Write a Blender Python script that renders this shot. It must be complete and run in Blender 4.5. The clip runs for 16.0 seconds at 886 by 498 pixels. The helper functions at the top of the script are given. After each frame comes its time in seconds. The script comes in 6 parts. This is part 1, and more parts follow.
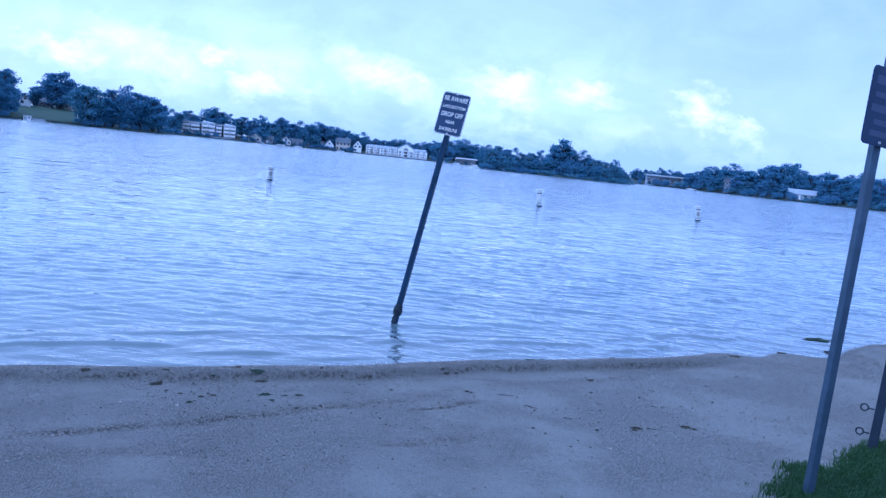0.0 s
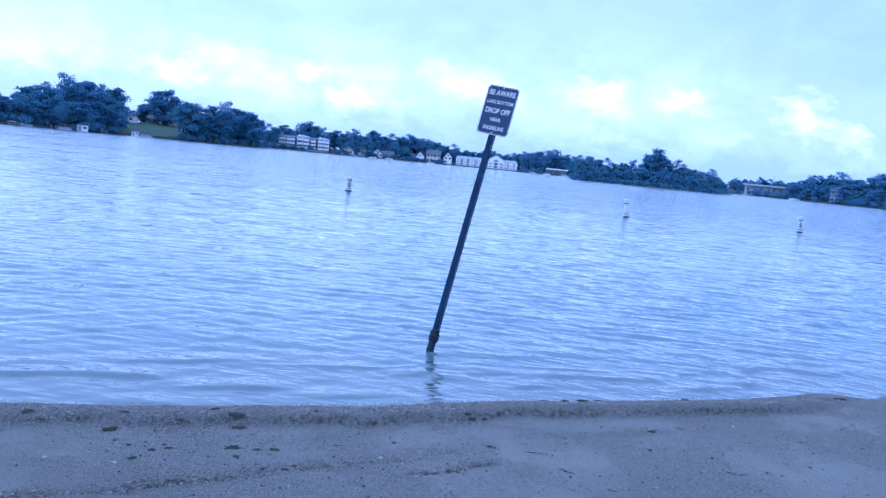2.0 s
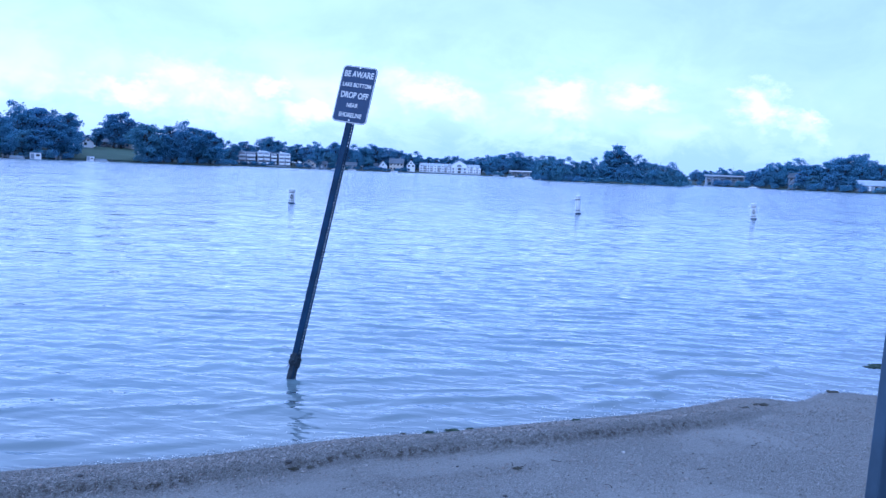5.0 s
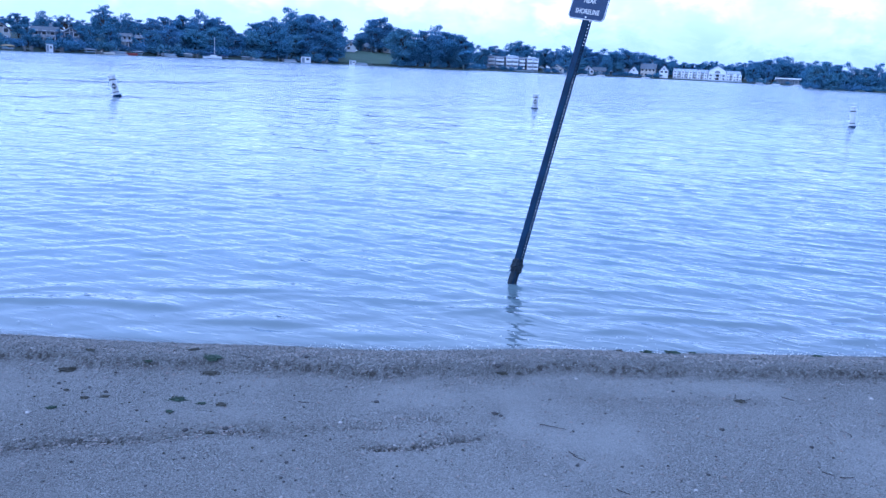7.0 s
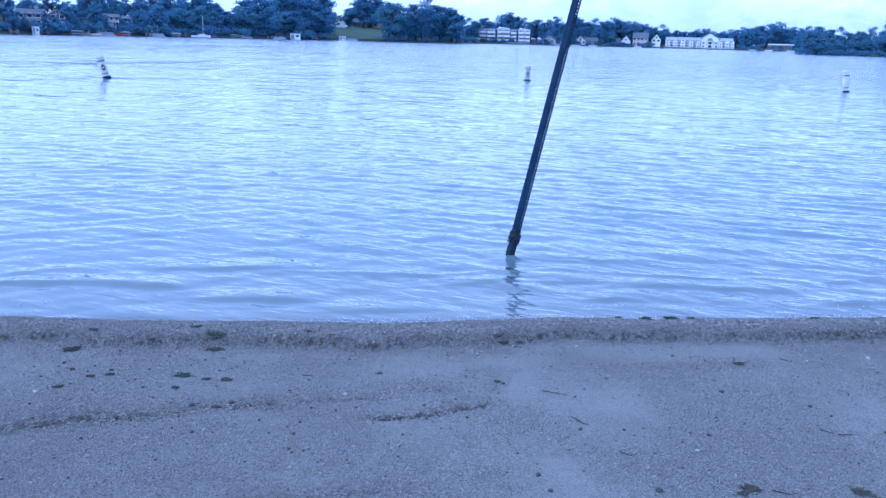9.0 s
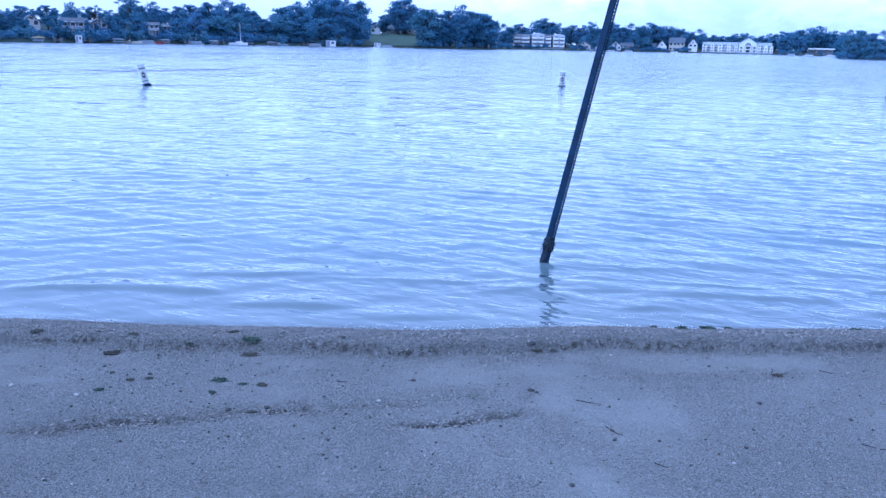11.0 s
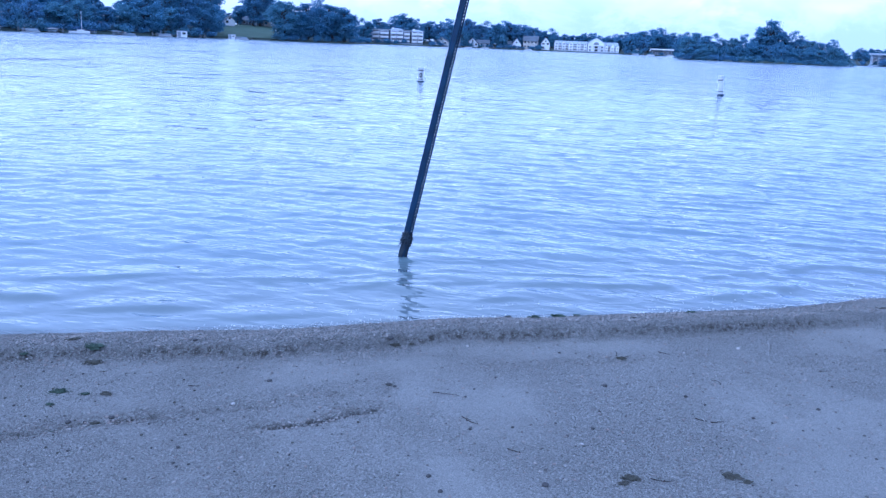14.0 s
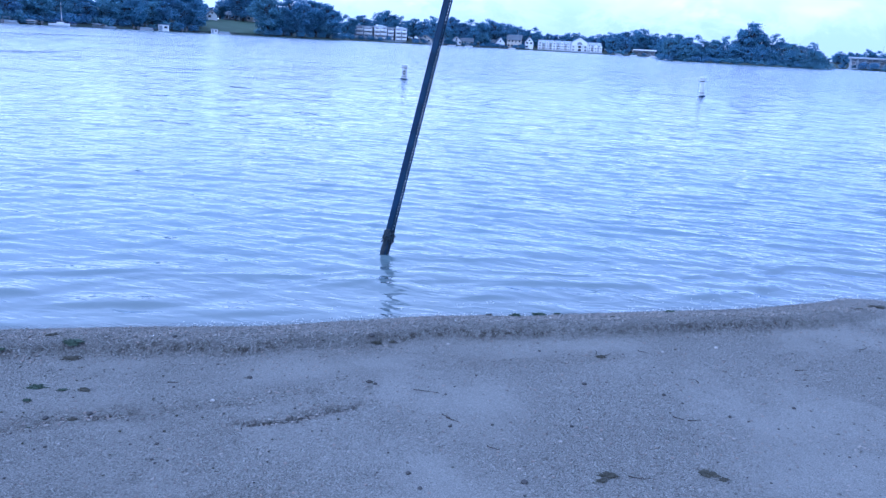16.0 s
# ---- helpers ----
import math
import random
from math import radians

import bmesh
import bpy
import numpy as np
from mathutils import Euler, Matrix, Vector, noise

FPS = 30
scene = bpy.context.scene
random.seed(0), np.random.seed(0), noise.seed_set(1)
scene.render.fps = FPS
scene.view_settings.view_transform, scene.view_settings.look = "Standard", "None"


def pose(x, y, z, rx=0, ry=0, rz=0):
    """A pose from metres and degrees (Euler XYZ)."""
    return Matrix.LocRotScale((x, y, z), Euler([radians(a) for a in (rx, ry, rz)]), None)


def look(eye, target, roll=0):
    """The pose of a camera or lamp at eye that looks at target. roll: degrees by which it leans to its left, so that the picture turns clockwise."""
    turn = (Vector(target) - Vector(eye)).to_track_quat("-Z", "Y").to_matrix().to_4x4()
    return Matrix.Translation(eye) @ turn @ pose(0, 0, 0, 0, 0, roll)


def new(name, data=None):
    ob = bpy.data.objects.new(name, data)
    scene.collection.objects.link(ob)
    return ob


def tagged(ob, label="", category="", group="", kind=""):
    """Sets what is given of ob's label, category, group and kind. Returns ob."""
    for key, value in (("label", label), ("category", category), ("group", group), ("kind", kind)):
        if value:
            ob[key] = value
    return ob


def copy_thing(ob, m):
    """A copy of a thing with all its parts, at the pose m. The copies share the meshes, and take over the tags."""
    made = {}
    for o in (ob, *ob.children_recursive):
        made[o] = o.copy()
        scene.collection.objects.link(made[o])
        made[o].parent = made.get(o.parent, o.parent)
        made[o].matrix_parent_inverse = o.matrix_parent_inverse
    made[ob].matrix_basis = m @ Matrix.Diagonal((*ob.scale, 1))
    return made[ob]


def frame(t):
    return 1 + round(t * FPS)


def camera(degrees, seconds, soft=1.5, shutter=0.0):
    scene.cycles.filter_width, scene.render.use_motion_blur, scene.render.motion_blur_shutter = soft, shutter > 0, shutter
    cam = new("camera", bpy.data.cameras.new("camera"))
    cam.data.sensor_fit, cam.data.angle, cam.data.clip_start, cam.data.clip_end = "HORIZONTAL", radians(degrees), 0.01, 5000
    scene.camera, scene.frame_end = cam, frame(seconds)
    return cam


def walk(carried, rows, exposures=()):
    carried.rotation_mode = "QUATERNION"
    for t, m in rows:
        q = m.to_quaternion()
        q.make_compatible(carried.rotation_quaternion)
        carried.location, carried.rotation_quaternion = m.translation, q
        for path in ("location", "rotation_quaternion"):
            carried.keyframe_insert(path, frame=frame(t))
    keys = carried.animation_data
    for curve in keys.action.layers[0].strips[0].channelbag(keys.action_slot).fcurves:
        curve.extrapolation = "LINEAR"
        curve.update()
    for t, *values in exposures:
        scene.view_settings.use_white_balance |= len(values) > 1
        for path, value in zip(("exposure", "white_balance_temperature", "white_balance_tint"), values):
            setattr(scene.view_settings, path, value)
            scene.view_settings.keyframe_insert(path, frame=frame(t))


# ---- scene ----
cam = camera(58.2, 16.0, soft=1.38)

PATH = [
    (0, (-0.927, -1.784, 1.739), (-0.593, 0.176, 1.518), 6.1),
    (0.5, (-0.816, -1.49, 1.737), (-0.535, 0.485, 1.585), 5.6),
    (1, (-0.626, -1.345, 1.731), (-0.383, 0.635, 1.584), 5.3),
    (1.5, (-0.463, -1.014, 1.728), (-0.359, 0.971, 1.508), 6.3),
    (2, (-0.329, -0.752, 1.712), (-0.222, 1.233, 1.496), 5.6),
    (2.5, (-0.137, -0.715, 1.7), (-0.039, 1.27, 1.47), 4.6),
    (3, (0.042, -0.441, 1.699), (0.099, 1.54, 1.429), 5.6),
    (3.2, (0.097, -0.372, 1.692), (0.277, 1.606, 1.456), 6.1),
    (5.3, (0.674, 0.217, 1.643), (0.821, 2.202, 1.448), 1.4),
    (5.5, (0.716, 0.227, 1.638), (0.651, 2.215, 1.43), 1.5),
    (6, (0.759, 0.291, 1.641), (0.493, 2.247, 1.318), 2.4),
    (6.5, (0.715, 0.351, 1.63), (0.373, 2.28, 1.226), 3.2),
    (7, (0.707, 0.361, 1.625), (0.308, 2.269, 1.176), 2.9),
    (7.5, (0.718, 0.345, 1.624), (0.371, 2.256, 1.146), 2.6),
    (8, (0.704, 0.339, 1.621), (0.344, 2.241, 1.118), 2.1),
    (8.5, (0.7, 0.332, 1.616), (0.321, 2.228, 1.105), 1.8),
    (9, (0.696, 0.333, 1.611), (0.313, 2.229, 1.102), 1.6),
    (9.2, (0.696, 0.333, 1.619), (0.316, 2.229, 1.107), 1.5),
    (11.3, (0.692, 0.325, 1.622), (0.222, 2.205, 1.128), 1.3),
    (11.5, (0.694, 0.32, 1.614), (0.266, 2.21, 1.118), 1.7),
    (12, (0.727, 0.324, 1.623), (0.513, 2.237, 1.08), 3.1),
    (12.5, (0.734, 0.321, 1.623), (0.667, 2.251, 1.103), 3.9),
    (13, (0.727, 0.327, 1.624), (0.672, 2.262, 1.121), 3.8),
    (13.5, (0.732, 0.328, 1.627), (0.625, 2.264, 1.135), 2.9),
    (14, (0.733, 0.331, 1.627), (0.605, 2.263, 1.129), 2.5),
    (14.5, (0.741, 0.328, 1.63), (0.619, 2.259, 1.124), 2.3),
    (15, (0.737, 0.326, 1.629), (0.642, 2.26, 1.127), 2.5),
    (15.5, (0.733, 0.323, 1.63), (0.644, 2.258, 1.13), 3.2),
    (16, (0.736, 0.322, 1.63), (0.653, 2.256, 1.129), 3.3),
]
walk(cam, [(t, look(eye, target, roll)) for t, eye, target, roll in PATH],
     exposures=[(0, -0.25, 3890, 19), (0.5, -0.13, 3910, 19), (1, -0.11, 3930, 19), (1.5, -0.15, 3910, 19), (3, -0.12, 3910, 19), (5.5, -0.10, 3880, 19), (6.5, -0.06, 3890, 19), (7, 0.04, 3940, 19), (9, 0.12, 3990, 19), (16, 0.12, 3990, 19)])

# ---- world, sun ----
def node(nt, kind, **props):
    n = nt.nodes.new(kind)
    for key, value in props.items():
        if key in n.inputs:
            n.inputs[key].default_value = value
        elif key == "op":
            n.operation = value
        elif key == "blend":
            n.blend_type = value
        elif key == "dtype":
            n.data_type = value
    return n


def math_node(nt, op, a, b=None, c=None, clamp=False):
    n = nt.nodes.new("ShaderNodeMath")
    n.operation, n.use_clamp = op, clamp
    for i, v in enumerate((a, b, c)):
        if v is None:
            continue
        if isinstance(v, (int, float)):
            n.inputs[i].default_value = v
        else:
            nt.links.new(v, n.inputs[i])
    return n.outputs[0]


def mix_rgb(nt, fac, a, b, blend="MIX"):
    n = nt.nodes.new("ShaderNodeMix")
    n.data_type, n.blend_type = "RGBA", blend
    for i, v in ((0, fac), (6, a), (7, b)):
        if isinstance(v, (int, float)):
            n.inputs[i].default_value = v
        elif isinstance(v, tuple):
            n.inputs[i].default_value = (*v, 1.0)
        else:
            nt.links.new(v, n.inputs[i])
    return n.outputs[2]


def smooth(nt, v, lo, hi):
    n = nt.nodes.new("ShaderNodeMapRange")
    n.interpolation_type = "SMOOTHSTEP"
    nt.links.new(v, n.inputs[0])
    n.inputs[1].default_value, n.inputs[2].default_value = lo, hi
    return n.outputs[0]


SUN_EL, SUN_AZ = 34.0, -128.0
world = bpy.data.worlds.new("sky")
scene.world = world
world.use_nodes = True
wt = world.node_tree
wt.nodes.clear()
sky = wt.nodes.new("ShaderNodeTexSky")
sky.sky_type, sky.sun_disc = "NISHITA", False
sky.sun_elevation, sky.sun_rotation = radians(SUN_EL), radians(SUN_AZ)
sky_dim = mix_rgb(wt, 1.0, sky.outputs[0], (0.09, 0.09, 0.09), "MULTIPLY")
co = wt.nodes.new("ShaderNodeTexCoord")
sep = wt.nodes.new("ShaderNodeSeparateXYZ")
wt.links.new(co.outputs["Generated"], sep.inputs[0])
sx, sy, sz = sep.outputs
flat = wt.nodes.new("ShaderNodeCombineXYZ")
wt.links.new(sx, flat.inputs[0])
wt.links.new(sy, flat.inputs[1])
wt.links.new(math_node(wt, "MULTIPLY", sz, 1.7), flat.inputs[2])


def sky_noise(scale, detail, rough, shift, distortion=0.0):
    m = wt.nodes.new("ShaderNodeMapping")
    m.inputs["Location"].default_value = shift
    wt.links.new(flat.outputs[0], m.inputs[0])
    n = node(wt, "ShaderNodeTexNoise", Scale=scale, Detail=detail, Roughness=rough, Distortion=distortion)
    wt.links.new(m.outputs[0], n.inputs["Vector"])
    return n.outputs[0]


heavy = smooth(wt, sky_noise(1.3, 4.0, 0.55, (2.3, 0.7, 0.0)), 0.36, 0.66)
openings = smooth(wt, sky_noise(5.2, 4.0, 0.56, (0.9, 3.1, 0.0), 0.4), 0.41, 0.60)
shreds = smooth(wt, sky_noise(15.0, 6.0, 0.62, (4.1, 0.4, 0.0), 0.3), 0.36, 0.62)
soft_mass = smooth(wt, sky_noise(3.4, 5.0, 0.6, (5.2, 1.3, 0.0), 0.8), 0.34, 0.70)
mottle = smooth(wt, sky_noise(8.0, 5.0, 0.6, (7.7, 2.9, 0.0), 0.6), 0.34, 0.68)
ragged_z = math_node(wt, "MULTIPLY_ADD", math_node(wt, "SUBTRACT", shreds, 0.5), 0.022, sz)
rise = smooth(wt, ragged_z, 0.040, 0.080)
fall = math_node(wt, "SUBTRACT", 1.0, smooth(wt, ragged_z, 0.090, 0.145))
breaks = math_node(wt, "MULTIPLY", math_node(wt, "MULTIPLY", openings, math_node(wt, "MULTIPLY_ADD", shreds, 0.55, 0.45)), math_node(wt, "MULTIPLY", rise, math_node(wt, "MULTIPLY", fall, math_node(wt, "MULTIPLY_ADD", smooth(wt, sx, 0.25, 0.55), -0.8, 1.0))))
# torn bright gaps in the overcast over the far shore: azimuth, elevation, half width, half height, tilt in degrees
GAP_BREAKS = ((-16.6, 4.5, 3.0, 0.8, -4), (-11.6, 4.9, 3.4, 1.3, -10), (-7.2, 5.5, 1.5, 0.7, 0), (-4.5, 3.8, 1.8, 0.8, 5), (4.3, 5.4, 3.6, 1.1, -16), (13.3, 5.3, 2.6, 1.2, -8), (18.6, 5.7, 1.8, 0.8, -10), (26.4, 5.2, 1.4, 1.2, -30), (29.0, 3.9, 1.7, 0.6, -15))
azimuth = math_node(wt, "ARCTAN2", sx, sy)
tear = wt.nodes.new("ShaderNodeCombineXYZ")
wt.links.new(math_node(wt, "MULTIPLY_ADD", math_node(wt, "SUBTRACT", sky_noise(26.0, 4.0, 0.6, (1.7, 6.1, 0.0)), 0.5), 0.085, azimuth), tear.inputs[0])
wt.links.new(math_node(wt, "MULTIPLY_ADD", math_node(wt, "SUBTRACT", sky_noise(34.0, 5.0, 0.62, (8.3, 2.2, 0.0)), 0.5), 0.062, sz), tear.inputs[1])
torn = None
for az, el, wide, high, tilt in GAP_BREAKS:
    spot = wt.nodes.new("ShaderNodeMapping")
    spot.vector_type = "TEXTURE"
    spot.inputs["Location"].default_value = (radians(az), radians(el), 0)
    spot.inputs["Rotation"].default_value = (0, 0, radians(tilt))
    spot.inputs["Scale"].default_value = (radians(wide), radians(high), 1)
    wt.links.new(tear.outputs[0], spot.inputs[0])
    dist = wt.nodes.new("ShaderNodeVectorMath")
    dist.operation = "LENGTH"
    wt.links.new(spot.outputs[0], dist.inputs[0])
    core = math_node(wt, "SUBTRACT", 1.0, smooth(wt, dist.outputs["Value"], 0.0, 1.75))
    torn = core if torn is None else math_node(wt, "MAXIMUM", torn, core)
torn = math_node(wt, "MULTIPLY", torn, math_node(wt, "MULTIPLY_ADD", shreds, 0.55, 0.45))
breaks = math_node(wt, "MAXIMUM", math_node(wt, "MULTIPLY", breaks, 0.6), torn)
cloud = mix_rgb(wt, heavy, (1.22, 1.17, 1.07), (0.96, 0.94, 0.96))
cloud = mix_rgb(wt, math_node(wt, "MULTIPLY", soft_mass, 0.7), cloud, (0.95, 0.94, 0.97))
cloud = mix_rgb(wt, math_node(wt, "MULTIPLY", mottle, 0.30), cloud, (0.83, 0.83, 0.90))
pale_band = math_node(wt, "MULTIPLY", math_node(wt, "MULTIPLY", rise, math_node(wt, "SUBTRACT", 1.0, smooth(wt, ragged_z, 0.10, 0.19))), math_node(wt, "SUBTRACT", 1.0, smooth(wt, sx, 0.25, 0.5)))
cloud = mix_rgb(wt, math_node(wt, "MULTIPLY", pale_band, math_node(wt, "MULTIPLY_ADD", mottle, -0.35, 0.60)), cloud, (1.42, 1.36, 1.20))
low_bank = math_node(wt, "SUBTRACT", 1.0, smooth(wt, ragged_z, 0.022, 0.050))
cloud = mix_rgb(wt, low_bank, cloud, mix_rgb(wt, smooth(wt, sx, -0.35, 0.15), (1.02, 1.02, 1.0), (0.80, 0.83, 0.90)))
side = math_node(wt, "MULTIPLY", smooth(wt, sx, -0.05, 0.65), smooth(wt, sz, 0.03, 0.22))
cloud = mix_rgb(wt, math_node(wt, "MULTIPLY", side, 0.75), cloud, mix_rgb(wt, mottle, (0.82, 0.83, 0.90), (0.70, 0.72, 0.81)))
cloud = mix_rgb(wt, breaks, cloud, (2.0, 1.62, 1.40))
dome = mix_rgb(wt, 0.93, sky_dim, cloud)
bg = wt.nodes.new("ShaderNodeBackground")
wt.links.new(dome, bg.inputs[0])
bg.inputs[1].default_value = 1.0
wt.links.new(bg.outputs[0], wt.nodes.new("ShaderNodeOutputWorld").inputs[0])

sun_data = bpy.data.lights.new("sun", "SUN")
sun_data.energy, sun_data.angle, sun_data.color = 1.4, radians(40), (1.0, 0.95, 0.88)
sun = new("sun", sun_data)
sun_dir = Vector((math.sin(radians(SUN_AZ)) * math.cos(radians(SUN_EL)), math.cos(radians(SUN_AZ)) * math.cos(radians(SUN_EL)), math.sin(radians(SUN_EL))))
sun.matrix_world = look(sun_dir * 50, (0, 0, 0))


# ---- materials ----
def material(name, rough=0.6, metal=0.0, spec=0.5):
    m = bpy.data.materials.new(name)
    m.use_nodes = True
    b = m.node_tree.nodes["Principled BSDF"]
    b.inputs["Roughness"].default_value, b.inputs["Metallic"].default_value = rough, metal
    b.inputs["Specular IOR Level"].default_value = spec
    return m, m.node_tree, b


def noise_out(nt, scale, detail=4.0, rough=0.55, stretch=None, coord="Object"):
    tc = nt.nodes.new("ShaderNodeTexCoord")
    src = tc.outputs[coord]
    if stretch:
        mp = nt.nodes.new("ShaderNodeMapping")
        mp.inputs["Scale"].default_value = stretch
        nt.links.new(src, mp.inputs[0])
        src = mp.outputs[0]
    n = node(nt, "ShaderNodeTexNoise", Scale=scale, Detail=detail, Roughness=rough)
    nt.links.new(src, n.inputs["Vector"])
    return n.outputs[0]


def bump(nt, height, strength, distance, normal=None):
    n = node(nt, "ShaderNodeBump", Strength=strength, Distance=distance)
    nt.links.new(height, n.inputs["Height"])
    if normal is not None:
        nt.links.new(normal, n.inputs["Normal"])
    return n.outputs[0]


def worn(name, light, dark, scale=3.0, rough=0.7, metal=0.0, fine=40.0, lift=0.002, spec=0.5, per=0.0):
    """Two colours mixed by coarse stains and fine grain, with a slight relief."""
    m, nt, b = material(name, rough, metal, spec)
    big = smooth(nt, noise_out(nt, scale, 5.0), 0.35, 0.68)
    small = noise_out(nt, fine, 3.0)
    col = mix_rgb(nt, big, dark, light)
    col = mix_rgb(nt, 0.35, col, mix_rgb(nt, small, dark, light))
    if per:
        info = nt.nodes.new("ShaderNodeObjectInfo")
        hsv = nt.nodes.new("ShaderNodeHueSaturation")
        nt.links.new(col, hsv.inputs["Color"])
        nt.links.new(math_node(nt, "MULTIPLY_ADD", info.outputs["Random"], per, 1.0 - per / 2), hsv.inputs["Value"])
        col = hsv.outputs[0]
    nt.links.new(col, b.inputs["Base Color"])
    nt.links.new(bump(nt, small, 0.4, lift), b.inputs["Normal"])
    return m


def attribute(nt, name):
    a = nt.nodes.new("ShaderNodeAttribute")
    a.attribute_name = name
    return a.outputs["Fac"]


def cells(nt, scale):
    """Grain by grain: a random value and the distance from the middle of each grain."""
    tc = nt.nodes.new("ShaderNodeTexCoord")
    v = node(nt, "ShaderNodeTexVoronoi", Scale=scale, Randomness=1.0)
    nt.links.new(tc.outputs["Object"], v.inputs["Vector"])
    sp = nt.nodes.new("ShaderNodeSeparateColor")
    nt.links.new(v.outputs["Color"], sp.inputs[0])
    return sp.outputs[0], sp.outputs[1], v.outputs["Distance"]


def sand_material():
    m, nt, b = material("sand", 0.85, 0.0, 0.3)
    stain = smooth(nt, noise_out(nt, 0.9, 5.0, 0.6), 0.34, 0.68)
    patch = smooth(nt, noise_out(nt, 5.0, 4.0, 0.6), 0.38, 0.66)
    grav = attribute(nt, "gravel")
    grit = math_node(nt, "MAXIMUM", smooth(nt, noise_out(nt, 1.1, 5.0, 0.62), 0.36, 0.60), grav)
    fine_a, _, fine_d = cells(nt, 260.0)
    coarse_a, coarse_b, coarse_d = cells(nt, 120.0)
    col = mix_rgb(nt, stain, (0.264, 0.258, 0.236), (0.290, 0.284, 0.260))
    col = mix_rgb(nt, math_node(nt, "MULTIPLY", patch, 0.14), col, (0.186, 0.175, 0.156))
    # every grain has its own shade; coarse dark and pale grains lie among them where the sand is gritty
    col = mix_rgb(nt, math_node(nt, "MULTIPLY_ADD", grit, 0.16, 0.34), col, mix_rgb(nt, fine_a, (0.100, 0.098, 0.089), (0.490, 0.478, 0.436)))
    dark_grain = math_node(nt, "MULTIPLY", math_node(nt, "SUBTRACT", 1.0, smooth(nt, coarse_a, 0.10, 0.16)), smooth(nt, coarse_d, 0.62, 0.40))
    pale_grain = math_node(nt, "MULTIPLY", smooth(nt, coarse_a, 0.93, 0.96), smooth(nt, coarse_d, 0.55, 0.35))
    rust_grain = math_node(nt, "MULTIPLY", smooth(nt, coarse_b, 0.86, 0.92), smooth(nt, coarse_d, 0.60, 0.40))
    col = mix_rgb(nt, math_node(nt, "MULTIPLY", dark_grain, math_node(nt, "MULTIPLY_ADD", grit, 0.26, 0.15)), col, (0.060, 0.056, 0.050))
    col = mix_rgb(nt, math_node(nt, "MULTIPLY", rust_grain, math_node(nt, "MULTIPLY_ADD", grit, 0.30, 0.04)), col, (0.190, 0.130, 0.105))
    col = mix_rgb(nt, math_node(nt, "MULTIPLY", pale_grain, math_node(nt, "MULTIPLY_ADD", grit, 0.40, 0.25)), col, (0.520, 0.500, 0.460))
    col = mix_rgb(nt, math_node(nt, "MULTIPLY_ADD", grit, -0.10, 0.10), col, (0.13, 0.13, 0.12))
    # dark weed, and the painted shade along the foot of the bank
    weed_and_shade = math_node(nt, "MULTIPLY", attribute(nt, "weed"), smooth(nt, noise_out(nt, 30.0, 7.0, 0.75), 0.44, 0.60))
    col = mix_rgb(nt, weed_and_shade, col, (0.070, 0.062, 0.048))
    wet = attribute(nt, "wet")
    col = mix_rgb(nt, math_node(nt, "MULTIPLY", wet, 0.32), col, (0.086, 0.078, 0.066))
    nt.links.new(col, b.inputs["Base Color"])
    nt.links.new(math_node(nt, "MULTIPLY_ADD", smooth(nt, wet, 0.5, 1.0), -0.5, 0.88), b.inputs["Roughness"])
    h = bump(nt, noise_out(nt, 14.0, 5.0, 0.65), 0.4, 0.02)
    lumps = math_node(nt, "MULTIPLY", noise_out(nt, 60.0, 4.0, 0.65), math_node(nt, "MULTIPLY_ADD", grit, 0.5, grav))
    h = bump(nt, lumps, 1.0, 0.04, h)
    h = bump(nt, math_node(nt, "MULTIPLY", coarse_d, math_node(nt, "MULTIPLY_ADD", grit, -0.9, -0.15)), 1.0, 0.009, h)
    nt.links.new(bump(nt, math_node(nt, "MULTIPLY", fine_d, -1.0), 1.0, 0.004, h), b.inputs["Normal"])
    return m


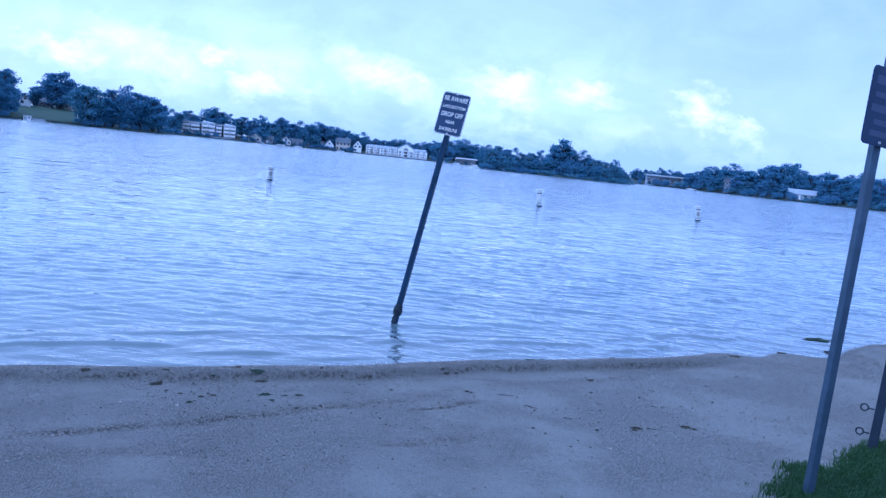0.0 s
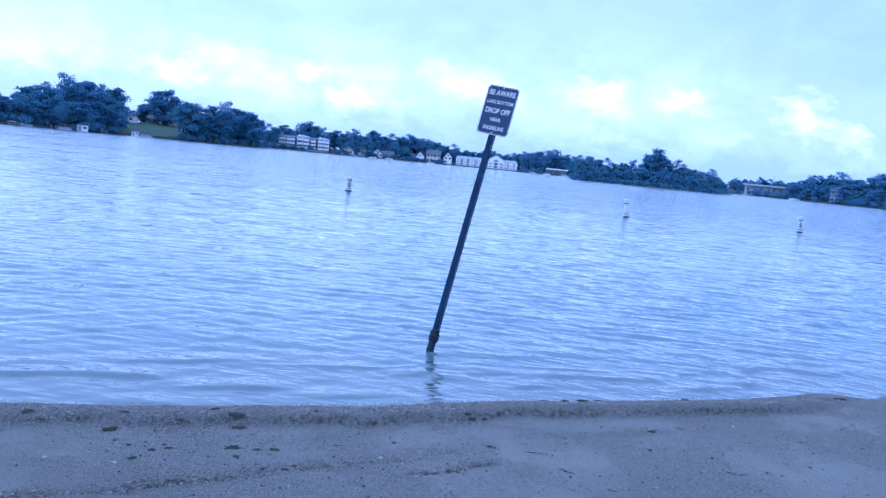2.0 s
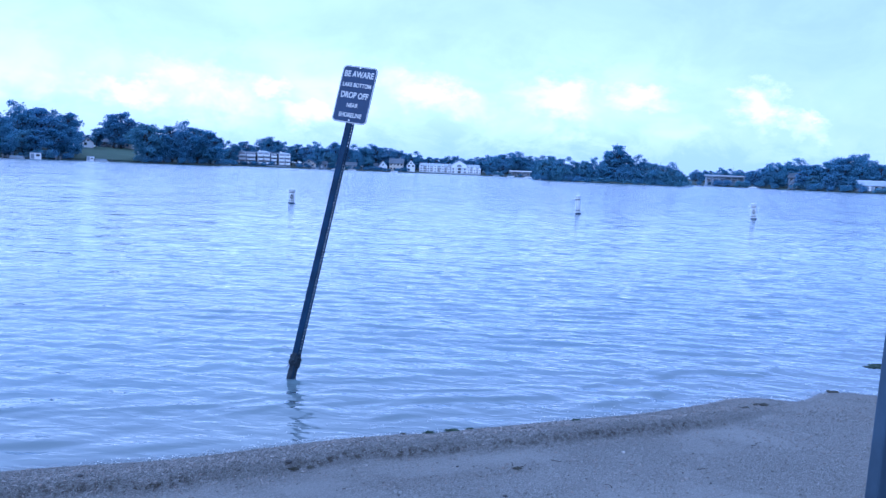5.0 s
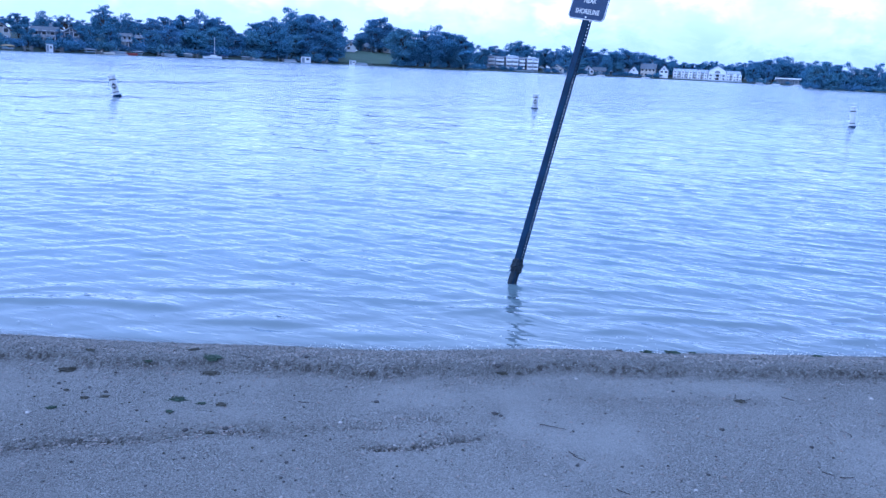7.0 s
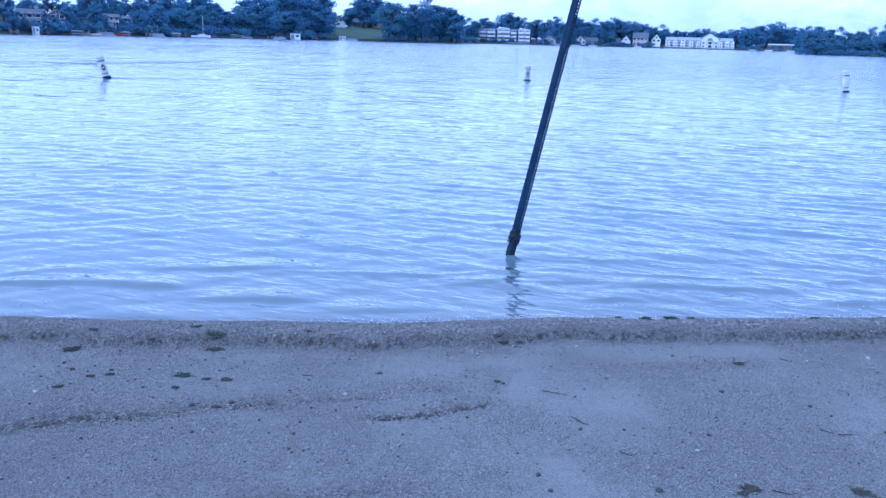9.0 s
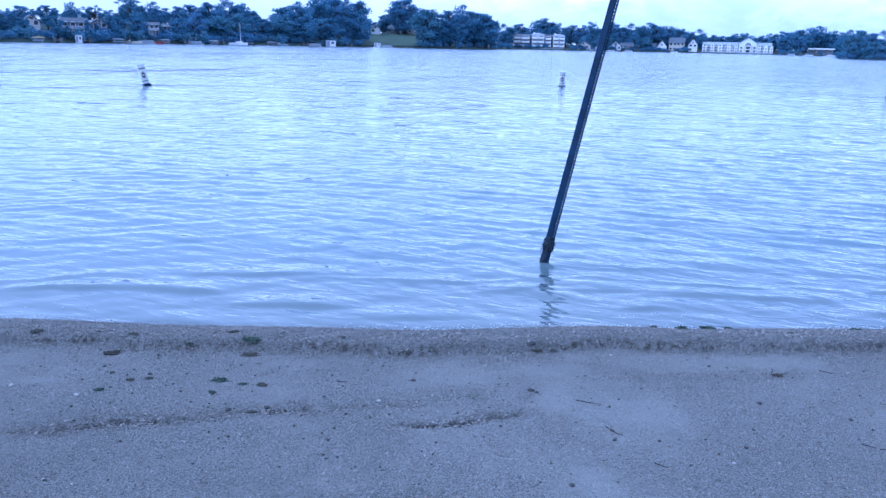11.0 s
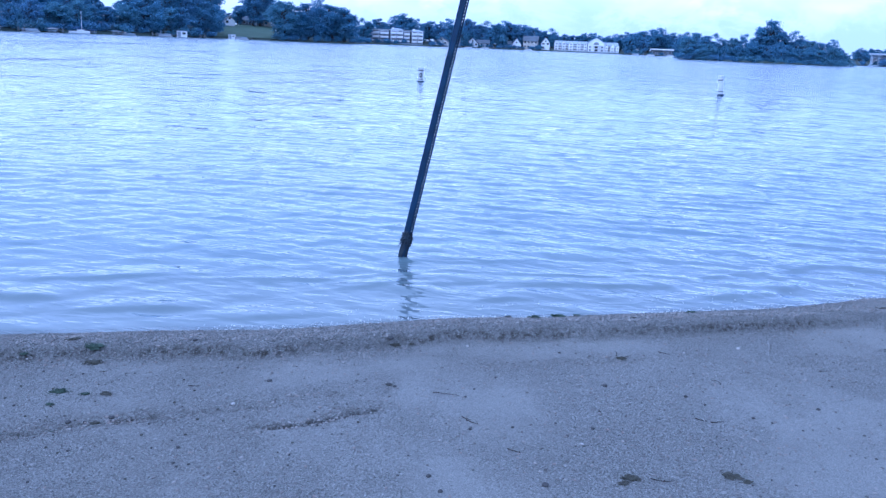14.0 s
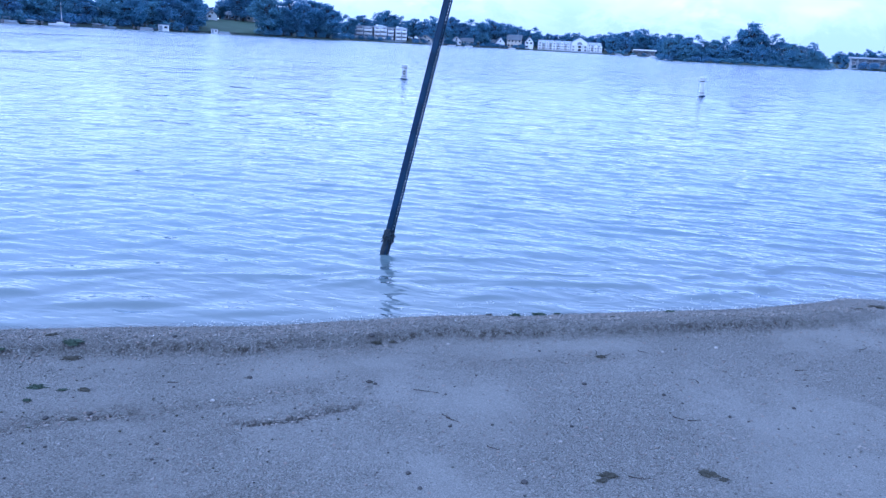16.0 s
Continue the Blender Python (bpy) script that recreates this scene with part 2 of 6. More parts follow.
def water_material():
    """Turbid lake water: a clear shallow edge, a dull body and a mirror-like surface."""
    m = bpy.data.materials.new("lake_water")
    m.use_nodes = True
    nt = m.node_tree
    nt.nodes.clear()
    geo = nt.nodes.new("ShaderNodeNewGeometry")

    def ripple(scale, stretch, turn, detail):
        mp = nt.nodes.new("ShaderNodeMapping")
        mp.vector_type = "TEXTURE"
        mp.inputs["Rotation"].default_value = (0, 0, radians(turn))
        mp.inputs["Scale"].default_value = tuple(1 / v for v in stretch)
        nt.links.new(geo.outputs["Position"], mp.inputs[0])
        n = node(nt, "ShaderNodeTexNoise", Scale=scale, Detail=detail, Roughness=0.5, Distortion=0.3)
        nt.links.new(mp.outputs[0], n.inputs["Vector"])
        return n.outputs[0]

    def crests(n):
        """Sharp narrow crests over rounded troughs."""
        fold = math_node(nt, "ABSOLUTE", math_node(nt, "MULTIPLY_ADD", n, 2.0, -1.0))
        return math_node(nt, "POWER", math_node(nt, "SUBTRACT", 1.0, fold), 1.5)

    breeze = math_node(nt, "MULTIPLY_ADD", attribute(nt, "calm"), -0.5, 1.0)
    b1 = bump(nt, math_node(nt, "MULTIPLY", ripple(4.6, (0.42, 1.0, 1.0), -14.0, 3.0), breeze), 1.0, WATER_BUMP * 0.66)
    b2 = bump(nt, math_node(nt, "MULTIPLY", crests(ripple(7.5, (0.40, 1.0, 1.0), -8.0, 2.0)), breeze), 1.0, WATER_BUMP * 0.18, b1)
    far = math_node(nt, "MULTIPLY", math_node(nt, "MULTIPLY_ADD", attribute(nt, "chop"), 22.0, -0.7), math_node(nt, "MULTIPLY_ADD", attribute(nt, "calm"), -0.3, 1.0))
    b0 = bump(nt, math_node(nt, "MULTIPLY", ripple(1.1, (0.55, 1.0, 1.0), -13.0, 4.0), far), 1.0, WATER_BUMP * 2.2, b2)
    b3 = bump(nt, math_node(nt, "MULTIPLY", ripple(0.30, (0.45, 1.0, 1.0), -12.0, 3.0), far), 1.0, WATER_BUMP * 3.0, b0)
    # the wind leans the visible faces of the far waves towards the beach
    b4 = bump(nt, attribute(nt, "lean"), 1.0, 1.0, b3)
    # gusts roughen the open lake in patches
    for scale, stretch, lift in ((0.11, 0.5, 2.0), (0.035, 0.35, 4.0)):
        gust = math_node(nt, "MULTIPLY", math_node(nt, "SUBTRACT", ripple(scale, (1.0, stretch, 1.0), -10.0, 4.0), 0.5), attribute(nt, "open"))
        b4 = bump(nt, gust, 1.0, lift, b4)
    depth = attribute(nt, "depth")
    murk = smooth(nt, ripple(0.25, (0.5, 1.0, 1.0), 0.0, 3.0), 0.3, 0.7)
    diff = nt.nodes.new("ShaderNodeBsdfDiffuse")
    silt = math_node(nt, "SUBTRACT", 1.0, smooth(nt, depth, 0.0, 0.35))
    nt.links.new(mix_rgb(nt, silt, mix_rgb(nt, murk, (0.114, 0.166, 0.188), (0.140, 0.198, 0.218)), (0.156, 0.188, 0.192)), diff.inputs[0])
    clear = nt.nodes.new("ShaderNodeBsdfTransparent")
    clear.inputs[0].default_value = (0.86, 0.88, 0.84, 1)
    body = nt.nodes.new("ShaderNodeMixShader")
    nt.links.new(smooth(nt, depth, -0.012, 0.016), body.inputs[0])
    nt.links.new(clear.outputs[0], body.inputs[1])
    nt.links.new(diff.outputs[0], body.inputs[2])
    gloss = nt.nodes.new("ShaderNodeBsdfGlossy")
    nt.links.new(math_node(nt, "MULTIPLY_ADD", attribute(nt, "chop"), 0.34, 0.036), gloss.inputs["Roughness"])
    gloss.inputs[0].default_value = (0.888, 0.927, 0.988, 1)
    nt.links.new(b4, gloss.inputs["Normal"])
    fres = node(nt, "ShaderNodeFresnel", IOR=1.50)
    nt.links.new(b4, fres.inputs["Normal"])
    out = nt.nodes.new("ShaderNodeMixShader")
    nt.links.new(math_node(nt, "MULTIPLY", fres.outputs[0], math_node(nt, "MULTIPLY_ADD", attribute(nt, "chop"), 1.3, 1.27)), out.inputs[0])
    nt.links.new(body.outputs[0], out.inputs[1])
    nt.links.new(gloss.outputs[0], out.inputs[2])
    nt.links.new(out.outputs[0], nt.nodes.new("ShaderNodeOutputMaterial").inputs[0])
    return m


def leaf_material(name, light, dark, haze_sheen=0.0):
    """Leaves that let some light through; the last argument paints distance haze as a blue sheen."""
    m, nt, b = material(name, 0.5, 0.0, 0.5)
    isl = nt.nodes.new("ShaderNodeNewGeometry").outputs["Random Per Island"]
    info = nt.nodes.new("ShaderNodeObjectInfo").outputs["Random"]
    col = mix_rgb(nt, isl, dark, light)
    patch = smooth(nt, noise_out(nt, 0.35, 3.0), 0.35, 0.65)
    col = mix_rgb(nt, math_node(nt, "MULTIPLY", patch, 0.5), col, light)
    hsv = nt.nodes.new("ShaderNodeHueSaturation")
    nt.links.new(col, hsv.inputs["Color"])
    nt.links.new(math_node(nt, "MULTIPLY_ADD", info, 0.4, 0.8), hsv.inputs["Value"])
    nt.links.new(math_node(nt, "MULTIPLY_ADD", info, 0.05, 0.475), hsv.inputs["Hue"])
    nt.links.new(hsv.outputs[0], b.inputs["Base Color"])
    # blue sheen that imitates haze in front of the far trees
    b.inputs["Sheen Weight"].default_value = haze_sheen
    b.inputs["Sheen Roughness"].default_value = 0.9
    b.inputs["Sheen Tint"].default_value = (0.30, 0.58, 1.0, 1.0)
    through_leaf = nt.nodes.new("ShaderNodeBsdfTranslucent")
    nt.links.new(hsv.outputs[0], through_leaf.inputs[0])
    both = node(nt, "ShaderNodeMixShader", Fac=0.45)
    nt.links.new(b.outputs[0], both.inputs[1])
    nt.links.new(through_leaf.outputs[0], both.inputs[2])
    nt.links.new(both.outputs[0], nt.nodes["Material Output"].inputs[0])
    return m


def stone_material(name, colours):
    m, nt, b = material(name, 0.75, 0.0, 0.4)
    isl = nt.nodes.new("ShaderNodeNewGeometry").outputs["Random Per Island"]
    ramp = nt.nodes.new("ShaderNodeValToRGB")
    ramp.color_ramp.interpolation = "CONSTANT"
    ramp.color_ramp.elements[0].color = (*colours[0], 1)
    ramp.color_ramp.elements[1].position = 1.0 / len(colours)
    ramp.color_ramp.elements[1].color = (*colours[1], 1)
    for i, c in enumerate(colours[2:], 2):
        ramp.color_ramp.elements.new(i / len(colours)).color = (*c, 1)
    nt.links.new(isl, ramp.inputs[0])
    grain = noise_out(nt, 160.0, 3.0)
    nt.links.new(mix_rgb(nt, 0.3, ramp.outputs[0], mix_rgb(nt, grain, (0.10, 0.094, 0.084), (0.36, 0.335, 0.30))), b.inputs["Base Color"])
    nt.links.new(bump(nt, grain, 0.4, 0.002), b.inputs["Normal"])
    return m


WATER_BUMP = 0.040
SAND = sand_material()
WATER = water_material()
EARTH = worn("earth", (0.038, 0.062, 0.048), (0.022, 0.038, 0.032), 0.15, 0.9, fine=2.0, lift=0.02)
LAWN = worn("lawn_turf", (0.085, 0.135, 0.090), (0.058, 0.096, 0.066), 0.12, 0.9, fine=3.0, lift=0.02)
# haze over the lake is put into these leaf colours as extra blue
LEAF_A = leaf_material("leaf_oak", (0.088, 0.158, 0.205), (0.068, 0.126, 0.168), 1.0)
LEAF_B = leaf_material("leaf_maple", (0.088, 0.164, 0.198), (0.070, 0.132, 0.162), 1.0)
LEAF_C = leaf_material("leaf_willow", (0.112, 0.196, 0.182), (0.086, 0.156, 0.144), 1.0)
BARK = worn("bark", (0.075, 0.070, 0.065), (0.038, 0.036, 0.034), 1.5, 0.9, fine=12.0, lift=0.01)
GALV = worn("galvanised_steel", (0.080, 0.116, 0.172), (0.050, 0.074, 0.112), 9.0, 0.42, 0.5, 120.0, 0.0004)
STEEL_DULL = worn("dull_steel", (0.026, 0.036, 0.056), (0.014, 0.020, 0.034), 8.0, 0.6, 0.0, 90.0, 0.0006, spec=0.3)
STEEL_DARK = worn("weathered_steel", (0.013, 0.036, 0.080), (0.005, 0.015, 0.036), 8.0, 0.45, 0.0, 90.0, 0.0006, spec=0.1)
SIGN_BROWN = worn("sign_face", (0.020, 0.040, 0.098), (0.014, 0.029, 0.074), 6.0, 0.5, 0.0, 60.0, 0.0002, spec=0.25)
SIGN_WHITE = worn("sign_lettering", (0.58, 0.57, 0.54), (0.46, 0.45, 0.43), 12.0, 0.5, 0.0, 90.0, 0.0002)
LETTER_FADED = worn("faded_lettering", (0.052, 0.068, 0.145), (0.042, 0.058, 0.125), 12.0, 0.6, 0.0, 90.0, 0.0002)
ALGAE = worn("algae", (0.014, 0.026, 0.040), (0.007, 0.012, 0.020), 30.0, 0.8, 0.0, 150.0, 0.004)
WEED = worn("water_weed", (0.052, 0.080, 0.046), (0.024, 0.040, 0.026), 25.0, 0.8, 0.0, 200.0, 0.003)
TWIG = worn("driftwood", (0.055, 0.046, 0.038), (0.025, 0.021, 0.018), 20.0, 0.85, 0.0, 150.0, 0.001)
STONES = stone_material("gravel_stones", [(0.329, 0.299, 0.262), (0.220, 0.195, 0.171), (0.366, 0.336, 0.299), (0.104, 0.095, 0.083), (0.293, 0.238, 0.201), (0.195, 0.177, 0.156), (0.293, 0.268, 0.238), (0.067, 0.067, 0.059), (0.293, 0.281, 0.256)])
STONE_PALE = worn("pale_stone", (0.46, 0.43, 0.39), (0.34, 0.32, 0.29), 40.0, 0.7, 0.0, 200.0, 0.002)
DEAD_LEAF = worn("dead_leaf", (0.150, 0.118, 0.085), (0.085, 0.066, 0.050), 30.0, 0.85, 0.0, 160.0, 0.001)
DRY_WEED = worn("dried_weed", (0.085, 0.080, 0.058), (0.040, 0.040, 0.030), 25.0, 0.9, 0.0, 200.0, 0.003)
DARK_STONE = worn("dark_stone", (0.07, 0.065, 0.06), (0.03, 0.028, 0.026), 40.0, 0.6, 0.0, 200.0, 0.002)
GRASS = leaf_material("grass_blades", (0.062, 0.124, 0.034), (0.020, 0.044, 0.017))
PALE_SIDING = worn("pale_siding", (0.46, 0.50, 0.55), (0.38, 0.41, 0.45), 0.4, 0.7, fine=4.0)
WHITE_PAINT = worn("white_paint", (0.84, 0.84, 0.84), (0.76, 0.76, 0.76), 0.8, 0.6, fine=8.0, per=0.1)
CREAM = worn("cream_siding", (0.62, 0.58, 0.50), (0.50, 0.47, 0.41), 0.5, 0.7, fine=6.0, per=0.15)
DARK_SIDING = worn("dark_siding", (0.15, 0.18, 0.225), (0.105, 0.125, 0.16), 0.5, 0.8, fine=6.0)
# bluish because the haze before the far walls is mixed into the colour
GREY_SIDING = worn("grey_siding", (0.32, 0.37, 0.43), (0.25, 0.285, 0.33), 0.5, 0.7, fine=6.0, per=0.2)
TAN = worn("tan_siding", (0.42, 0.35, 0.27), (0.33, 0.27, 0.21), 0.5, 0.7, fine=6.0, per=0.2)
# both roof colours carry the blue of the distance haze too
SHINGLE = worn("roof_shingles", (0.125, 0.145, 0.175), (0.08, 0.095, 0.115), 0.7, 0.85, fine=5.0, per=0.3)
SHINGLE_LIGHT = worn("pale_roof", (0.44, 0.49, 0.55), (0.34, 0.38, 0.43), 0.7, 0.7, fine=5.0)
CURTAINED = worn("curtained_glass", (0.30, 0.31, 0.33), (0.17, 0.18, 0.20), 0.5, 0.15, fine=3.0, lift=0.0005, spec=0.4)
PANE = worn("window_glass", (0.06, 0.07, 0.08), (0.03, 0.035, 0.04), 0.7, 0.2, fine=3.0, lift=0.0005, spec=0.35)
PLANK = worn("dock_planks", (0.21, 0.215, 0.22), (0.13, 0.135, 0.14), 1.0, 0.8, fine=9.0)
ALU = worn("aluminium", (0.55, 0.56, 0.57), (0.40, 0.41, 0.42), 2.0, 0.4, 0.6, 20.0)
CANVAS_BLUE = worn("blue_canvas", (0.05, 0.09, 0.22), (0.035, 0.06, 0.15), 2.0, 0.8, fine=20.0)
CANVAS_TAN = worn("tan_canvas", (0.55, 0.45, 0.26), (0.42, 0.34, 0.19), 2.0, 0.8, fine=20.0)
CANVAS_RED = worn("red_canvas", (0.35, 0.07, 0.06), (0.24, 0.05, 0.045), 2.0, 0.8, fine=20.0)
ORANGE = worn("orange_band", (0.040, 0.040, 0.048), (0.024, 0.026, 0.032), 8.0, 0.5, fine=50.0, lift=0.0005)
BUOY_WHITE = worn("buoy_plastic", (0.72, 0.72, 0.70), (0.52, 0.52, 0.50), 5.0, 0.45, fine=50.0, lift=0.0005)
BLACK_MARK = worn("black_marking", (0.05, 0.05, 0.05), (0.03, 0.03, 0.03), 8.0, 0.6, fine=60.0, lift=0.0002)


# ---- building helpers ----
def mesh_object(name, bm, mat):
    me = bpy.data.meshes.new(name)
    bm.to_mesh(me)
    bm.free()
    me.materials.append(mat)
    return new(name, me)


def part(name, bm, mat, parent, label=""):
    ob = mesh_object(name, bm, mat)
    ob.parent = parent
    return tagged(ob, label)


def thing(name, label, category, m, group="", kind=""):
    ob = new(name)
    ob.empty_display_size = 0.2
    ob.matrix_basis = m
    return tagged(ob, label, category, group, kind)


def box(bm, x, y, z, sx, sy, sz, turn=None):
    """A box with its centre at x, y and its bottom at z."""
    m = Matrix.Translation((x, y, z + sz / 2))
    if turn is not None:
        m = m @ turn
    return bmesh.ops.create_cube(bm, size=1.0, matrix=m @ Matrix.Diagonal((sx, sy, sz, 1)))["verts"]


def boxed(*rows, bevel=0.0):
    bm = bmesh.new()
    for r in rows:
        box(bm, *r)
    if bevel:
        bmesh.ops.bevel(bm, geom=bm.edges[:], offset=bevel, segments=2, affect="EDGES", profile=0.6)
    return bm


def rod(bm, a, b, r0, r1=None, sides=8):
    a, b = Vector(a), Vector(b)
    d = b - a
    m = Matrix.Translation((a + b) / 2) @ d.to_track_quat("Z", "Y").to_matrix().to_4x4()
    bmesh.ops.create_cone(bm, cap_ends=True, segments=sides, radius1=r0, radius2=r0 if r1 is None else r1, depth=d.length, matrix=m)


def lathe(profile, sides=24):
    bm = bmesh.new()
    rings = []
    for r, z in profile:
        rings.append([bm.verts.new((r * math.cos(2 * math.pi * i / sides), r * math.sin(2 * math.pi * i / sides), z)) for i in range(sides)])
    for lo, hi in zip(rings, rings[1:]):
        for i in range(sides):
            f = bm.faces.new((lo[i], lo[(i + 1) % sides], hi[(i + 1) % sides], hi[i]))
            f.smooth = True
    bm.faces.new(rings[0][::-1])
    bm.faces.new(rings[-1])
    return bm


def gable(w, d, z, rise, over=0.5, thick=0.25, along="x"):
    """A gable roof shell: ridge along x (or y), eaves at z."""
    bm = bmesh.new()
    if along == "y":
        w, d = d, w
    hw, hd = w / 2 + over, d / 2 + over
    drop = rise * over / (d / 2)
    top = [(-hd, z - drop), (0, z + rise), (hd, z - drop)]
    pts = top + [(y, zz - thick) for y, zz in reversed(top)]
    ends = []
    for x in (-hw, hw):
        ends.append([bm.verts.new((x, y, zz) if along == "x" else (y, x, zz)) for y, zz in pts])
    n = len(pts)
    for i in range(n):
        bm.faces.new((ends[0][i], ends[0][(i + 1) % n], ends[1][(i + 1) % n], ends[1][i]))
    for e in ends:
        bm.faces.new((e[0], e[1], e[4], e[5]))
        bm.faces.new((e[1], e[2], e[3], e[4]))
    bmesh.ops.recalc_face_normals(bm, faces=bm.faces)
    return bm


def gable_wall(bm, w, d, z, rise, along="x"):
    """The triangles of wall under a gable roof, as one prism."""
    hw, hd = (w / 2 - 0.01, d / 2) if along == "x" else (d / 2 - 0.01, w / 2)
    ends = []
    for x in (-hw, hw):
        row = [(-hd, z), (hd, z), (0, z + rise - 0.26)]
        ends.append([bm.verts.new((x, y, zz) if along == "x" else (y, x, zz)) for y, zz in row])
    for i in range(3):
        bm.faces.new((ends[0][i], ends[0][(i + 1) % 3], ends[1][(i + 1) % 3], ends[1][i]))
    bm.faces.new(ends[0])
    bm.faces.new(ends[1])
    bmesh.ops.recalc_face_normals(bm, faces=bm.faces)


def window(parent, x, y, z, w, h, frame_mat=None, glass=None):
    """A framed window on a wall that faces -y."""
    f = part("window", boxed((x - w / 2 + 0.05, y - 0.04, z, 0.1, 0.08, h), (x + w / 2 - 0.05, y - 0.04, z, 0.1, 0.08, h),
                             (x, y - 0.04, z, w - 0.2, 0.08, 0.1), (x, y - 0.04, z + h - 0.1, w - 0.2, 0.08, 0.1)), frame_mat or WHITE_PAINT, parent)
    part("pane", boxed((x, y - 0.02, z + 0.1, w - 0.2, 0.04, h - 0.2)), glass or PANE, f)
    return f


# ---- the lie of the land ----
SHORE = ((-108, 150), (-70, 180), (-45, 206), (-40, 220), (-36, 242), (-33, 262), (-28, 295), (-20, 340), (-15.7, 356), (-10.2, 372), (-9.2, 455), (-4.5, 470), (-2, 520),
         (3, 556), (9, 566), (11.5, 580), (22.5, 455), (26, 440), (30, 405), (38, 360), (50, 300), (73, 230))


def shore_far(az):
    for (a, p), (b, q) in zip(SHORE, SHORE[1:]):
        if a <= az <= b:
            return p + (q - p) * (az - a) / (b - a)
    return 0.0


def shore_line(x):
    """The y of the near waterline, with its small bays."""
    return 4.745 + 0.342 * x + 0.085 * np.clip(-0.4 - x, 0, 3) - 0.06 * np.exp(-((x - 2.0) / 1.4) ** 2) + 0.022 * np.sin(x * 1.9 + 0.6) + 0.014 * np.sin(x * 4.3) + 0.05 * np.exp(-((x - 3.45) / 0.2) ** 2) - 0.15 * np.exp(-((x - 3.95) / 0.2) ** 2) - 0.30 * np.exp(-((x - 4.9) / 0.38) ** 2) + 0.2 * np.clip((x - 5.3) / 0.8, 0, 1)


def inland(x, y):
    """How far a place lies inland from the near waterline."""
    return float(shore_line(x) - y) / 1.055


def bank_np(p):
    """Height of the gravel bank and the sand behind it, p metres inland."""
    rise = 0.122 * np.minimum(p / 0.44, 1.0) ** 0.8
    back = 0.062 / (1 + np.exp(-(p - 0.525) / 0.013))
    slope = 0.10 * np.clip(p - 0.66, 0, 0.4) + 0.05 * np.clip(np.minimum(p, 3.8) - 1.06, 0, None)
    return rise - back + slope


def bank_end(x):
    """The bank runs out at the small inlet."""
    return 1 / (1 + np.exp((x - 3.25) / 0.16))


def beach_z(s):
    if s < 0:
        return max(-0.13 * -s - 0.01 * s * s, -3.0)
    return float(bank_np(np.float64(s)))


def far_land(az, d):
    past = d - shore_far(az)
    if past < 0:
        return max(past * 0.2, -3.0)
    slope, most = (0.095, 6.0) if az < -15.8 else (0.03, 3.0)
    return min(past * 0.5, 0.5) + min(past * slope, most)


def polar(az, d, z=0.0):
    return Vector((d * math.sin(radians(az)), d * math.cos(radians(az)), z))


def ground_z(az, d):
    x, y, _ = polar(az, d)
    s = inland(x, y)
    if -107 < az < 72 and s < 0 and d > 40:
        return far_land(az, d)
    return beach_z(s) + (0.02 * min(max(d - 40, 0), 200) if s > 0 else 0)


def place(az, d, z=None, turn=0.0, scale=1.0):
    """A pose on the far shore that faces the beach."""
    p = polar(az, d, ground_z(az, d) if z is None else z)
    return Matrix.Translation(p) @ pose(0, 0, 0, 0, 0, -az + turn) @ Matrix.Diagonal((scale, scale, scale, 1))


def ground_sheet():
    angles = [a for a in range(-180, -52, 4)] + [x * 0.75 for x in range(-69, 64)] + [a for a in range(50, 180, 4)]
    radii = [0.0, 0.6] + [1.0 * 1.13 ** i for i in range(34)] + [70 + 14 * i for i in range(9)] + [200 + 6 * i for i in range(86)] + [740, 800, 900, 1100, 1500, 2200, 3500]
    verts, faces = [], []
    for r in radii:
        for a in angles:
            x, y, _ = polar(a, r)
            z = ground_z(a, r)
            if -5.2 < x < 8.2 and -4.2 < y < 8.2:
                z -= 0.09
            verts.append((x, y, z))
    n = len(angles)
    for i in range(len(radii) - 1):
        for j in range(n):
            k = (j + 1) % n
            faces.append((i * n + j, i * n + k, (i + 1) * n + k, (i + 1) * n + j))
    me = bpy.data.meshes.new("ground")
    me.from_pydata(verts, [], faces)
    me.materials.append(SAND)
    me.materials.append(EARTH)
    for p in me.polygons:
        c = p.center
        p.material_index = 0 if inland(c.x, c.y) < 45 and c.length < 160 else 1
        p.use_smooth = True
    me.flip_normals()
    return tagged(new("ground", me), "sandy lake shore, lake bed and green land behind", "ground", kind="structure")


ground_sheet()


def grid_mesh(name, xs, ys, zs, mat, layers):
    """A smooth sheet over a grid, with float layers on its points."""
    rows, cols = zs.shape
    co = np.stack([xs, ys, zs], -1).reshape(-1, 3)
    idx = np.arange(rows * cols).reshape(rows, cols)
    quads = np.stack([idx[:-1, :-1], idx[:-1, 1:], idx[1:, 1:], idx[1:, :-1]], -1).reshape(-1, 4)
    keep = layers.pop("keep", None)
    if keep is not None:
        quads = quads[keep.reshape(-1)[quads].any(1)]
    me = bpy.data.meshes.new(name)
    me.vertices.add(len(co))
    me.vertices.foreach_set("co", co.ravel())
    me.loops.add(quads.size)
    me.loops.foreach_set("vertex_index", quads.ravel().astype(np.int32))
    me.polygons.add(len(quads))
    me.polygons.foreach_set("loop_start", np.arange(0, quads.size, 4, dtype=np.int32))
    me.polygons.foreach_set("use_smooth", np.ones(len(quads), dtype=bool))
    for key, val in layers.items():
        me.attributes.new(key, "FLOAT", "POINT").data.foreach_set("value", val.ravel().astype(np.float32))
    me.update()
    me.validate()
    me.materials.append(mat)
    return new(name, me)


